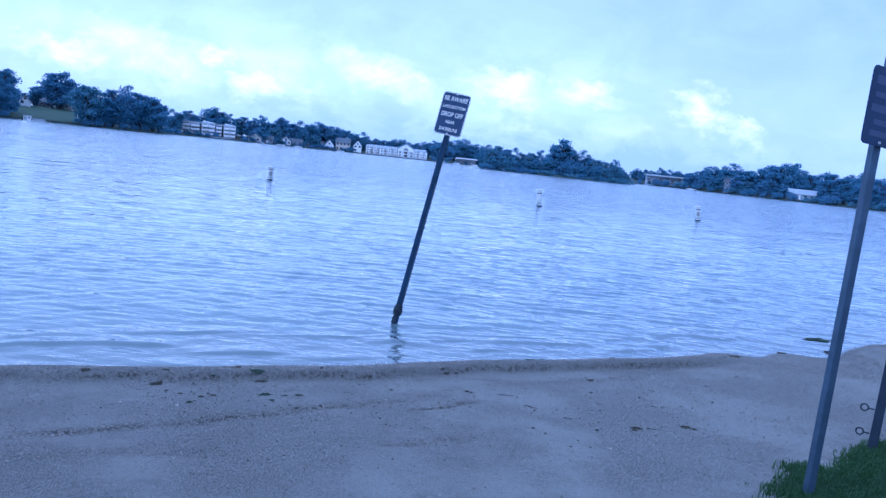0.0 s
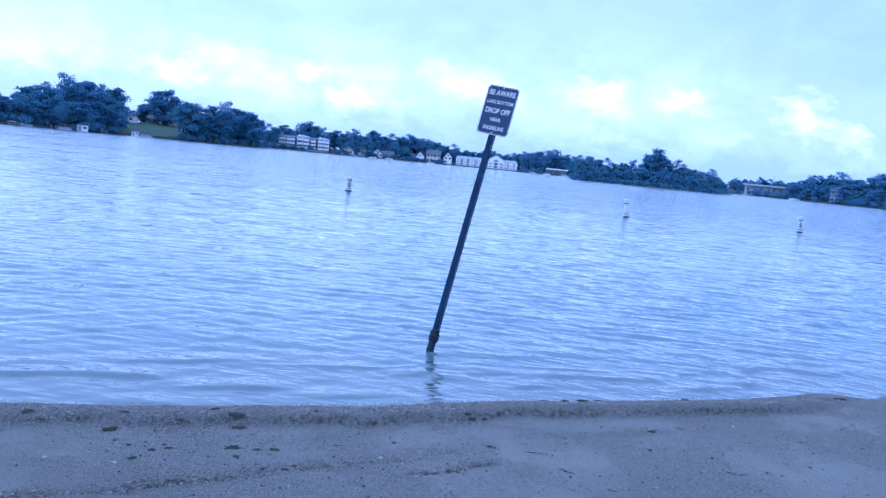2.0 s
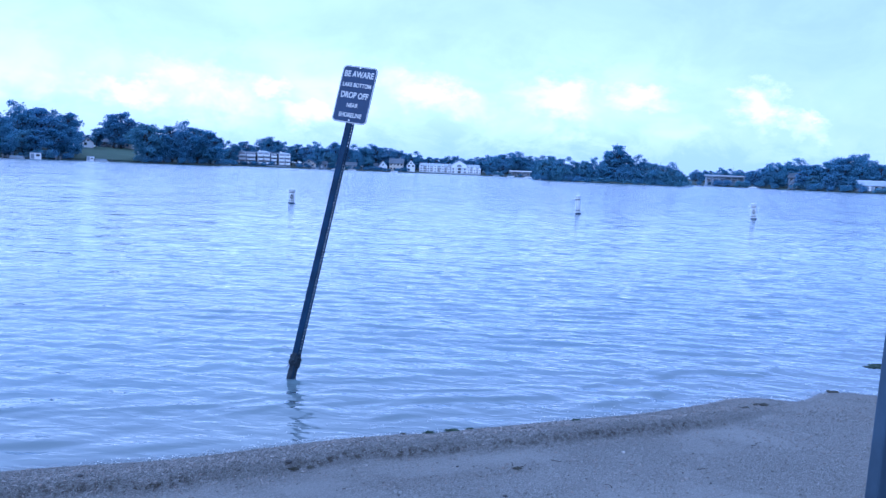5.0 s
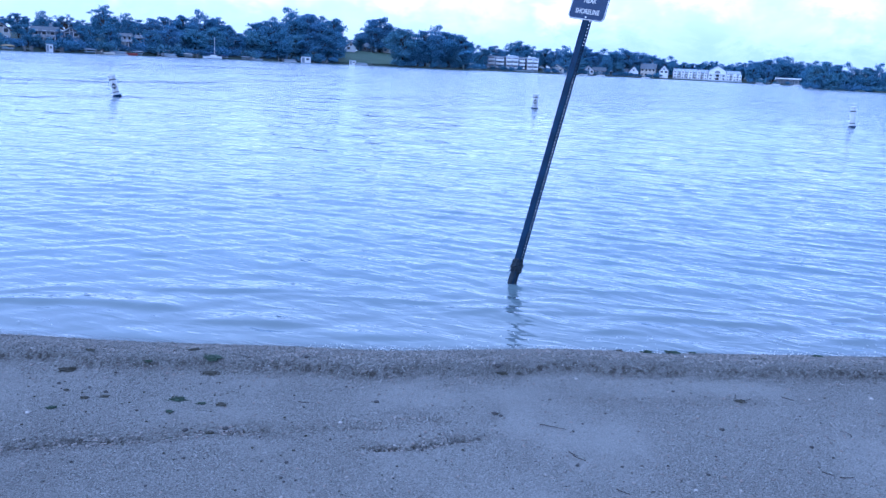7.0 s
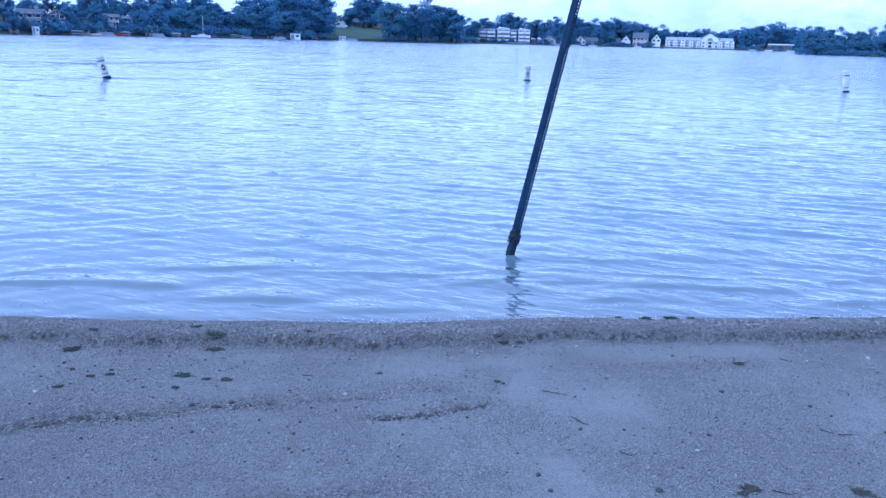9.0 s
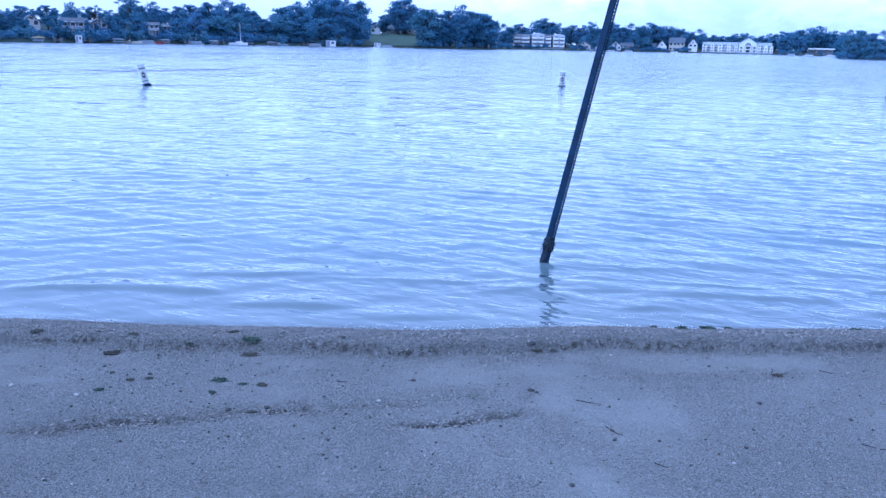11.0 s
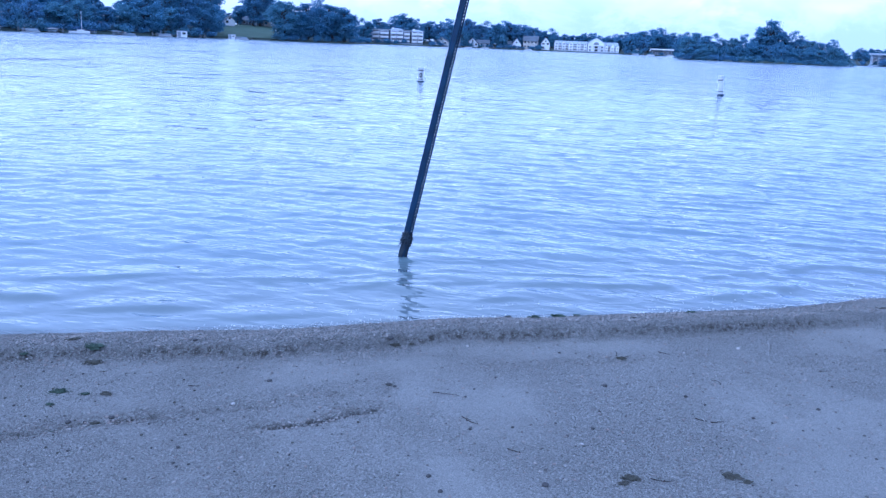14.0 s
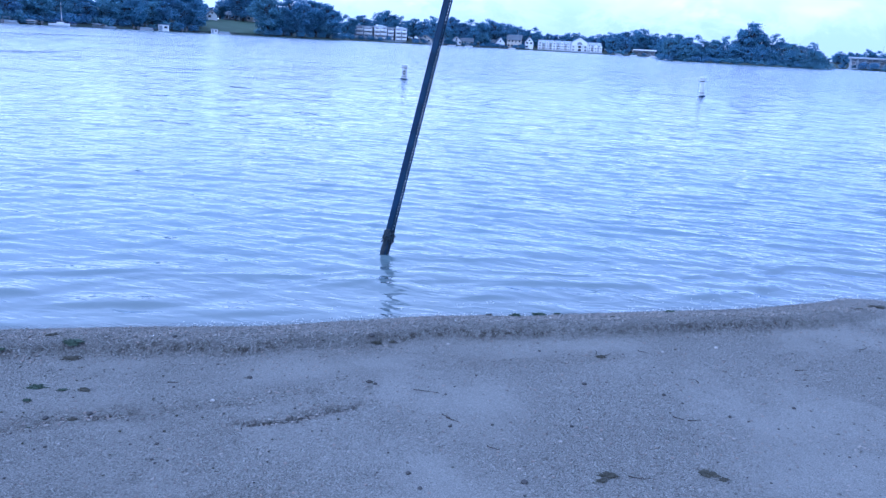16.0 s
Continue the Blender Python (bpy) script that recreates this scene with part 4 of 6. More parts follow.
# ---- buoys ----
def buoy(p, tilt, height, radius, kind):
    m = Matrix.Translation(p) @ pose(0, 0, 0, tilt[0], tilt[1], tilt[2])
    label = {"marked": "white plastic marker buoy with dark bands and a diamond", "plain": "pale cylindrical marker buoy with narrow dark bands"}[kind]
    root = thing("marker_buoy", label, "buoy", m, "line of marker buoys")
    r, h = radius, height
    part("body", lathe([(r * 0.6, -0.35), (r, -0.30), (r, h - 0.03), (r * 0.93, h - 0.008), (r * 0.8, h)]), BUOY_WHITE, root)
    part("cap", lathe([(r * 1.02, h - 0.10), (r * 1.16, h - 0.07), (r * 1.16, h - 0.02), (r * 1.08, h + 0.006), (r * 0.7, h + 0.012)]), BUOY_WHITE, root, "rim round the top")
    part("float_collar", lathe([(r * 1.02, -0.14), (r * 1.35, -0.11), (r * 1.4, -0.03), (r * 1.3, 0.03), (r * 1.02, 0.05)]), STEEL_DARK, root, "stained float collar at the waterline")
    for z0, z1 in ((h * 0.75, h * 0.81), (h * 0.17, h * 0.21)):
        part("band", lathe([(r * 1.01, z0), (r * 1.012, z0 + 0.004), (r * 1.012, z1 - 0.004), (r * 1.01, z1)]), ORANGE, root, "narrow painted band")
    if kind == "marked":
        bm = bmesh.new()
        k = h * 0.47
        for sx in (-1, 1):
            for sz in (-1, 1):
                n = 5
                for i in range(n):
                    quad = []
                    for t, q in ((i / n, 1.0), ((i + 1) / n, 1.0), ((i + 1) / n, 0.35), (i / n, 0.35)):
                        u, w = sx * t * 0.105 * q, sz * (1 - t) * 0.125 * q
                        a = u / r
                        quad.append(bm.verts.new((r * 1.014 * math.sin(a), -r * 1.014 * math.cos(a), k + w)))
                    bm.faces.new(quad)
        bmesh.ops.recalc_face_normals(bm, faces=bm.faces)
        part("diamond_mark", bm, ORANGE, root, "dark diamond warning mark")


buoy((-16.65, 25.83, 0.0), (-5, -13, 30), 0.74, 0.115, "marked")
buoy((-2.9, 35.5, 0.0), (2, 1, 5), 0.62, 0.12, "marked")
buoy((10.03, 35.96, 0.0), (0, -5, -15), 0.82, 0.105, "plain")
buoy((19.1, 37.35, 0.0), (2, -4, -25), 0.76, 0.115, "marked")


# ---- trees ----
def puff_crown(rng, puffs, leaf, per):
    """Leaf clumps as small bent cards scattered over a set of rounded masses."""
    verts, faces = [], []
    for cx, cy, cz, rx, rz in puffs:
        count = int(per * rx * rz)
        for _ in range(count):
            u, a = rng.uniform(-1, 1), rng.uniform(0, 2 * math.pi)
            q = math.sqrt(1 - u * u)
            k = rng.uniform(0.2, 1.0) ** 0.5 * (1 + 0.14 * math.sin(3 * a + 2 * cx) * math.cos(2.3 * u + cz) + min(rng.gauss(0, 0.26), 0.5) / max(1.0, rx * 0.7))
            c = Vector((cx + rx * k * q * math.cos(a), cy + rx * k * q * math.sin(a), cz + rz * k * u))
            nrm = Vector((0.3 * q * math.cos(a), 0.3 * q * math.sin(a), 0.3 * u + 0.4)) + Vector((rng.gauss(0, 0.6), rng.gauss(0, 0.6), rng.gauss(0, 0.6)))
            nrm.normalize()
            t = nrm.orthogonal().normalized()
            t.rotate(Matrix.Rotation(rng.uniform(0, 6.28), 3, nrm))
            b = nrm.cross(t)
            s = leaf * rng.uniform(0.6, 1.3)
            i = len(verts)
            verts += [c - t * s - b * s * 0.4, c + t * s * 0.2 - b * s * 0.8 + nrm * s * 0.2, c + t * s + b * s * 0.3, c - t * s * 0.1 + b * s * 0.8 + nrm * s * 0.15]
            faces.append((i, i + 1, i + 2, i + 3))
    me = bpy.data.meshes.new("crown")
    me.from_pydata([tuple(v) for v in verts], [], faces)
    return me


def tree_kind(seed, label, mat, spread, base, gaps, n, lobes=7):
    """A tree 10 m tall: tapered trunk with limbs and a crown of leaf clumps on several uneven boughs. Returned at the origin."""
    rng = random.Random(seed)
    root = thing("tree", label, "tree", Matrix.Identity(4), "trees along the far shore")
    boughs = []
    for i in range(lobes):
        f = (i + 0.5) / lobes
        z = base + 0.9 + (8.0 - base) * f ** 0.9
        out = spread * 0.72 * math.sin(math.pi * min(1.0, 0.20 + 0.78 * f)) ** 0.7 * rng.uniform(0.65, 1.15)
        a = i * 2.4 + rng.uniform(-0.7, 0.7)
        boughs.append((out * math.cos(a), out * math.sin(a), z, spread * rng.uniform(0.26, 0.46) * (1.1 - 0.35 * f)))
    puffs = []
    for i in range(n):
        bx, by, bz, br = boughs[(i * 5) % lobes]
        r = rng.uniform(0.42, 1.05) * (1.0 - 0.2 * gaps)
        q = Vector((rng.gauss(0, 1), rng.gauss(0, 1), rng.gauss(0, 0.6)))
        q *= br * rng.uniform(0.6, 1.0) / max(q.length, 0.3)
        z = min(max(bz + q.z, base + 0.3), 9.6 - r * 0.6)
        puffs.append((bx + q.x, by + q.y, z, r, r * rng.uniform(0.55, 0.85)))
    lift = 9.45 / max(cz + rz for _, _, cz, _, rz in puffs)
    puffs = [(cx, cy, cz * lift, rx, rz) for cx, cy, cz, rx, rz in puffs]
    if gaps < 0.5:
        for bx, by, bz, br in boughs:
            puffs.append((bx * 0.85, by * 0.85, bz * lift, br * 0.95, br * 0.75))
        puffs.append((0, 0, base + (9 - base) * 0.42, spread * 0.70, (9 - base) * 0.42))
    bm = bmesh.new()
    p = Vector((0, 0, -0.6))
    r = 0.30
    for i in range(5):
        q = Vector((rng.gauss(0, 0.12), rng.gauss(0, 0.12), -0.6 + 1.55 * (i + 1)))
        rod(bm, p, q, r, r * 0.78, 8)
        p, r = q, r * 0.78
    for cx, cy, cz, rx, rz in puffs[:n]:
        z0 = max(base * 0.6, cz * 0.62)
        mid = Vector((cx * 0.45, cy * 0.45, (z0 + cz) / 2 + 0.15))
        rod(bm, (0, 0, z0), mid, 0.11, 0.075, 6)
        rod(bm, mid, (cx, cy, cz), 0.075, 0.03, 6)
    part("trunk", bm, BARK, root)
    me = puff_crown(rng, puffs, 0.17, 165 if gaps < 0.5 else 140)
    me.materials.append(mat)
    crown = new("crown", me)
    crown.parent = root
    return root


def bush_kind(seed, label, mat):
    rng = random.Random(seed)
    root = thing("shrub", label, "shrub", Matrix.Identity(4), "shrubs along the far waterline")
    puffs = [(rng.uniform(-1.6, 1.6), rng.uniform(-0.9, 0.9), rng.uniform(0.35, 1.5), rng.uniform(0.6, 1.1), rng.uniform(0.5, 0.85)) for _ in range(9)]
    bm = bmesh.new()
    for cx, cy, cz, rx, rz in puffs:
        rod(bm, (cx * 0.3, cy * 0.3, -0.2), (cx, cy, cz), 0.05, 0.02, 5)
    part("stems", bm, BARK, root)
    me = puff_crown(rng, puffs, 0.13, 190)
    me.materials.append(mat)
    ob = new("foliage", me)
    ob.parent = root
    return root


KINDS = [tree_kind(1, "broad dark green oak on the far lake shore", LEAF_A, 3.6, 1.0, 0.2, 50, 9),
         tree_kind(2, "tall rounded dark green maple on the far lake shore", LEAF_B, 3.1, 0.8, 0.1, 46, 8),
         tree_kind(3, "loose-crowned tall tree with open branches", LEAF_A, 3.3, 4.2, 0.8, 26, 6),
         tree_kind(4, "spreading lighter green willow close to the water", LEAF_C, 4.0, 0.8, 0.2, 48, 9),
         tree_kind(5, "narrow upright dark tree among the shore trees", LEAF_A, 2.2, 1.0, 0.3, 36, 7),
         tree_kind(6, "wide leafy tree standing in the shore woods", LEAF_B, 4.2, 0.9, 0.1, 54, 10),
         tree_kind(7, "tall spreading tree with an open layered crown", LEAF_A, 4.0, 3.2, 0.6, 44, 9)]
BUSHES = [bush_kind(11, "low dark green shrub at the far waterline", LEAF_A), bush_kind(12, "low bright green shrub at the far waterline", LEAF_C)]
used = set()


def stand(kind, m):
    """The first of a kind is set at m, each further one is a copy there."""
    if kind not in used:
        used.add(kind)
        kind.matrix_basis = m
        return kind
    return copy_thing(kind, m @ Matrix.Diagonal((*(1 / v for v in kind.matrix_basis.to_scale()), 1)))


def plant(kind, az, d, height, turn, wide=1.0, unit=9.6):
    m = Matrix.Translation(polar(az, d, ground_z(az, d) - 0.1)) @ pose(0, 0, 0, 0, 0, turn) @ Matrix.Diagonal((height / unit * wide, height / unit * wide, height / unit, 1))
    return stand(kind, m)


# the skyline: bearing, elevation of the treetop, how far behind the waterline, kind
SKYLINE = """-43 1.8 25 1|-41.2 1.75 20 0|-39.6 1.85 28 1|-38.2 1.75 30 5|-36.9 1.95 22 2|-35.9 1.45 34 5|-34.7 2.5 36 2|-34.2 1.9 40 1|-33.3 1.95 42 5|-32.0 2.05 45 0|-31.0 2.2 30 1|-29.8 2.35 25 0
-28.8 2.3 26 5|-27.8 2.25 22 1|-27.0 1.9 34 4|-26.2 1.45 50 1|-25.2 2.2 20 0|-24.2 2.35 26 1|-23.0 2.7 24 5|-21.9 2.95 28 0|-20.8 2.45 36 1|-19.9 2.7 20 4|-19.2 1.5 70 1|-18.3 1.85 66 0|-17.2 2.6 58 1|-16.8 2.9 60 0
-16.0 2.0 70 2|-15.2 2.35 8 3|-14.5 2.0 12 0|-13.6 2.3 14 1|-12.8 2.15 10 5|-12.0 2.25 12 0|-11.1 2.05 8 1|-10.8 1.75 5 4|-9.6 1.25 45 1|-8.8 1.5 50 0|-8.0 1.2 48 1|-7.2 1.75 52 4|-6.9 1.6 52 0|-6.2 1.3 45 5
-5.3 1.5 50 1|-4.6 1.35 40 0|-4.0 1.4 40 5|-3.2 1.3 45 1|-2.7 1.72 40 4|-2.0 1.4 44 0|-1.2 1.35 40 5|-0.5 1.45 42 1|0.3 1.6 46 4|1.1 1.4 40 1|2.0 1.28 48 0|3.0 1.12 50 5|4.0 1.0 60 1|5.0 0.95 60 0|6.0 0.95 60 5|6.9 0.95 60 1
7.8 1.1 45 1|8.5 1.2 30 0|9.3 1.42 28 1|10.3 1.35 40 5|11.2 1.2 40 0|12.2 1.2 40 1|22.6 0.75 60 1|23.3 0.8 60 0|24.4 0.92 60 1|25.4 0.8 60 5|26.2 0.95 40 1|26.9 1.15 24 0|27.8 1.38 20 1|28.8 1.5 22 5|29.8 1.45 18 0
30.7 1.65 22 1|31.7 1.95 26 0|32.7 1.8 30 5|33.8 1.6 34 1|34.9 1.75 24 0|35.9 1.55 20 1|36.9 1.6 20 5|37.8 1.65 18 0|39.0 1.6 20 1|40.5 1.6 20 5|42.5 1.6 20 0"""
rng = random.Random(77)
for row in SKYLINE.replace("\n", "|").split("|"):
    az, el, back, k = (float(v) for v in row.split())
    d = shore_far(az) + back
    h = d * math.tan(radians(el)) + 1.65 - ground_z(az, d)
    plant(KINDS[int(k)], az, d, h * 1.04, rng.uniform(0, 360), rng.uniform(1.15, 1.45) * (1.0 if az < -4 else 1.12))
# fill below the skyline, so that the woods close
tops = sorted(tuple(float(v) for v in row.split()[:2]) for row in SKYLINE.replace("\n", "|").split("|"))


def skyline(az):
    for (a, p), (b, q) in zip(tops, tops[1:]):
        if a <= az <= b:
            return p + (q - p) * (az - a) / (b - a)
    return 1.5


az = -43.0
while az < 42.5:
    if not (12.6 < az < 22.3):
        d = shore_far(az) + (rng.uniform(88, 100) if -19.6 < az < -15.6 else rng.uniform(48, 75))
        el = skyline(az) * rng.uniform(0.82, 0.97)
        plant(KINDS[rng.choice((0, 1, 5, 5, 4))], az, d, (d * math.tan(radians(el)) + 1.65 - ground_z(az, d)) * 1.06, rng.uniform(0, 360), rng.uniform(1.25, 1.6) * (1.0 if az < -4 else 1.1))
    az += rng.uniform(0.55, 0.95) * (0.85 if az < -4 else 0.42)
# the second rank in front and between, with gaps where houses and lawns show
GAPS = ((-41.0, -40.0), (-39.0, -36.0), (-34.4, -31.9), (-19.6, -15.6), (-10.5, -4.7), (-2.9, -1.3), (0.3, 8.2), (9.8, 11.7), (22.4, 26.0), (32.4, 34.2))
az = -43.0
while az < 42.5:
    inside = any(a < az < b for a, b in GAPS)
    if not inside and not (11.8 < az < 22.4):
        d = shore_far(az) + rng.uniform(7, 16)
        el = rng.uniform(0.95, 1.6) if az < -9 else rng.uniform(0.6, 1.05)
        plant(KINDS[rng.choice((0, 1, 3, 5, 1))], az, d, d * math.tan(radians(el)) + 1.0, rng.uniform(0, 360), rng.uniform(1.3, 1.7))
    az += rng.uniform(0.7, 1.15) * (1.0 if az < -9 else 0.8)
# trees close behind the houses
for az, el, back in ((-40.6, 1.3, 45), (-38.6, 1.35, 48), (-37.6, 1.4, 50), (-36.6, 1.2, 46), (-33.9, 1.35, 52), (-33.0, 1.4, 54), (-32.3, 1.3, 50), (-19.0, 1.2, 85), (-18.2, 1.3, 90), (-17.4, 1.4, 80), (-16.4, 1.4, 76),
                     (-9.2, 0.95, 38), (-8.3, 1.0, 40), (-7.5, 1.0, 40), (-6.6, 1.05, 40), (-5.8, 1.0, 38), (-2.4, 1.0, 28), (-1.6, 0.9, 28), (0.8, 0.9, 40), (1.6, 0.9, 42), (2.4, 0.85, 44), (3.3, 0.8, 50), (7.6, 0.75, 40),
                     (10.4, 0.85, 35), (11.2, 0.85, 35), (23.0, 0.5, 45), (24.0, 0.55, 45), (25.0, 0.5, 45), (32.8, 1.1, 40), (33.6, 1.1, 42)):
    d = shore_far(az) + back
    plant(KINDS[rng.choice((0, 1, 5))], az, d, d * math.tan(radians(el)) + 1.65 - ground_z(az, d), rng.uniform(0, 360), rng.uniform(1.1, 1.4))
# trees that half hide the houses
for az, el in ((-40.9, 0.9), (-39.1, 1.2), (-38.5, 0.62), (-37.45, 0.95), (-36.75, 0.7), (-36.0, 1.3), (-34.35, 1.2), (-33.95, 0.6), (-31.9, 1.3), (-32.9, 0.7), (-32.45, 0.6)):
    d = shore_far(az) + rng.uniform(5, 8)
    plant(KINDS[rng.choice((1, 4))], az, d, d * math.tan(radians(el)) + 1.0, rng.uniform(0, 360), 1.15)
# shrubs in front of the houses
for a0, a1 in ((-41.0, -35.9), (-34.4, -31.8), (-28.0, -26.4), (-10.0, -6.4), (-2.8, 3.0)):
    az = a0
    while az < a1:
        d = shore_far(az) + rng.uniform(5, 9)
        plant(BUSHES[0], az, d, rng.uniform(0.8, 1.7) if az < -30 else rng.uniform(1.4, 3.0), rng.uniform(-30, 30) - az, rng.uniform(1.0, 1.4), 2.0)
        az += rng.uniform(0.35, 0.7)
# shrubs at the waterline
az = -43.0
while az < 42:
    if not (11.8 < az < 22.4) and not (-19.3 < az < -15.9) and not (3.2 < az < 8.0) and not (-9.0 < az < -5.3):
        d = shore_far(az) + rng.uniform(1.5, 6)
        plant(BUSHES[rng.random() < 0.35], az, d, rng.uniform(1.6, 3.4), rng.uniform(-30, 30) - az, rng.uniform(1.0, 1.5), 2.0)
    az += rng.uniform(0.45, 1.0)


# ---- the wooded point ----
def wooded_point():
    lo, hi = 11.9, 22.2
    na, nd = 60, 14
    zs = np.zeros((nd, na))
    X, Y = np.zeros((nd, na)), np.zeros((nd, na))
    for j in range(na):
        f = j / (na - 1)
        az = lo + (hi - lo) * f
        w = max(math.sin(math.pi * f), 0.0) ** 0.5
        for i in range(nd):
            g = i / (nd - 1)
            p = polar(az, 305 - 12 * w + 3 * math.sin(j) + g * (12 + 34 * w))
            X[i, j], Y[i, j] = p.x, p.y
            zs[i, j] = 1.3 * w * math.sin(math.pi * g) ** 0.5 - 0.25
    ob = grid_mesh("wooded_point", X, Y, zs, EARTH, {})
    tagged(ob, "low wooded point of land reaching into the lake", "land", kind="structure")


wooded_point()
for az, el, k in ((12.35, 1.15, 3), (12.9, 1.45, 3), (13.4, 1.30, 1), (13.9, 1.15, 5), (14.5, 1.10, 1), (15.2, 1.2, 3), (15.8, 1.15, 5), (16.3, 1.20, 1), (16.95, 1.95, 1), (17.3, 2.40, 1), (17.7, 1.95, 1), (18.3, 1.35, 1), (18.9, 1.40, 5), (19.4, 1.3, 6),
                  (19.8, 1.2, 3), (20.5, 1.15, 6), (21.0, 1.05, 5), (21.5, 0.85, 1), (21.9, 0.55, 3)):
    d = 313 + rng.uniform(-4, 4)
    h = d * math.tan(radians(el)) + 1.65 - 0.5
    m = Matrix.Translation(polar(az, d, 0.4)) @ pose(0, 0, 0, 0, 0, rng.uniform(0, 360)) @ Matrix.Diagonal((h / 10 * 1.3, h / 10 * 1.3, h / 10 * 1.07, 1))
    stand(KINDS[k], m)
# willows and maples leaning over the water in front
for i in range(22):
    az = 12.35 + 9.2 * (i + rng.uniform(-0.3, 0.3)) / 21
    h = rng.uniform(4.2, 6.4) * (0.7 if az > 21.2 or az < 12.6 else 1.0)
    m = Matrix.Translation(polar(az, 303 + rng.uniform(-2, 2), 0.1)) @ pose(0, 0, 0, 0, 0, rng.uniform(0, 360)) @ Matrix.Diagonal((h / 10 * 1.5, h / 10 * 1.5, h / 10, 1))
    stand(KINDS[rng.choice((3, 3, 1, 5))], m)
az = 12.0
while az < 22.1:
    d = 299 + rng.uniform(-3, 3)
    h = rng.uniform(1.2, 2.4)
    stand(BUSHES[rng.random() < 0.5], Matrix.Translation(polar(az, d, 0.0)) @ pose(0, 0, 0, 0, 0, -az) @ Matrix.Diagonal((h * 0.62, h * 0.62, h / 2, 1)))
    az += rng.uniform(0.3, 0.5)


# ---- lawn on the far bank ----
def lawn():
    nj, ni = 22, 14
    X, Y, Z = np.zeros((ni, nj)), np.zeros((ni, nj)), np.zeros((ni, nj))
    for j in range(nj):
        az = -20.1 + 4.4 * j / (nj - 1)
        for i in range(ni):
            d = shore_far(az) + 2.5 + 60 * i / (ni - 1)
            p = polar(az, d, ground_z(az, d) + 0.12)
            X[i, j], Y[i, j], Z[i, j] = p
    tagged(grid_mesh("lawn", X, Y, Z, LAWN, {}), "mown green lawn sloping down to the far shore", "lawn", kind="structure")


lawn()


# ---- houses on the far shore ----
def house(name, label, m, w, d, storeys, wall_mat, roof_mat, along="x", rise=2.4, bays=3, deck=False, chimney=True, storey=2.7):
    root = thing(name, label, "house", m)
    h = storeys * storey
    bm = boxed((0, 0, -0.8, w, d, h + 0.8))
    gable_wall(bm, w, d, h, rise, along)
    part("wall", bm, wall_mat, root)
    roof = part("roof", gable(w, d, h + 0.02, rise, along=along), roof_mat, root)
    if chimney:
        part("chimney", boxed((w * 0.22, d * 0.12, h + rise * 0.4, 0.8, 0.8, rise * 0.6 + 0.9), (w * 0.22, d * 0.12, h + rise + 0.9, 0.95, 0.95, 0.12)), GREY_SIDING, roof)
    for s in range(storeys):
        for b in range(bays):
            x = -w / 2 + w * (b + 0.5) / bays
            if s == 0 and b == bays // 2:
                dr = part("door", boxed((x, -d / 2 - 0.03, 0.05, 1.0, 0.06, 2.05)), WHITE_PAINT, root)
                part("handle", boxed((x + 0.35, -d / 2 - 0.08, 1.0, 0.06, 0.04, 0.12)), ALU, dr)
            else:
                window(root, x, -d / 2, s * storey + 0.8, min(1.7, w / bays * 0.6), 1.35)
    if along == "y":
        window(root, 0, -d / 2, h + 0.3, 1.1, min(1.1, rise * 0.5))
    if deck:
        z = storey - 0.15
        part("deck", boxed((0, -d / 2 - 1.3, z, w * 0.95, 2.6, 0.2)), PLANK, root)
        for i in range(5):
            part("deck_post", boxed((-w * 0.45 + w * 0.9 * i / 4, -d / 2 - 2.45, -0.8, 0.16, 0.16, z + 0.8)), WHITE_PAINT, root)
        part("railing", boxed((0, -d / 2 - 2.5, z + 0.95, w * 0.95, 0.08, 0.1), *[(-w * 0.46 + w * 0.92 * i / 24, -d / 2 - 2.5, z + 0.2, 0.06, 0.05, 0.76) for i in range(25)]), WHITE_PAINT, root)
    return root


house("house", "white two-storey lake house among the trees", place(-40.6, shore_far(-40.6) + 13, turn=8, scale=0.86), 4.4, 7, 2, CREAM, SHINGLE, "y", bays=2, storey=2.0, rise=1.6, chimney=False)
house("house", "grey-roofed two-storey lake house with a white deck", place(-38.1, shore_far(-38.1) + 13, turn=-5, scale=0.86), 7.0, 8, 2, DARK_SIDING, SHINGLE, deck=True, bays=3, storey=2.1, rise=1.3)
house("house", "grey gabled lake house beside a wooded bank", place(-36.7, shore_far(-36.7) + 13, turn=6, scale=0.86), 5.0, 8, 2, DARK_SIDING, SHINGLE, "y", bays=2, storey=2.1, rise=1.6, chimney=False)
house("house", "white two-storey lake house with dark windows", place(-33.55, shore_far(-33.55) + 16, turn=4, scale=0.86), 4.8, 8, 2, PALE_SIDING, SHINGLE, bays=3, deck=True, storey=2.1, rise=1.0, chimney=False)
house("house", "grey lake house with a raised wooden deck", place(-32.45, shore_far(-32.45) + 15, turn=-6, scale=0.86), 3.6, 7, 2, DARK_SIDING, SHINGLE, bays=2, deck=True, storey=2.0, rise=0.9, chimney=False)
house("house", "low pale cottage under the trees", place(-27.2, shore_far(-27.2) + 32), 6, 6, 1, TAN, SHINGLE, bays=3, rise=1.4, chimney=False)
house("house", "small white gabled house above the lawn", place(-18.85, shore_far(-18.85) + 58, turn=6), 4.6, 7, 1, WHITE_PAINT, SHINGLE, "y", bays=2, storey=2.3, rise=2.0, chimney=False)
house("house", "long low grey house behind the lawn", place(-17.1, shore_far(-17.1) + 72), 14, 7, 1, DARK_SIDING, SHINGLE, bays=5, rise=1.5)
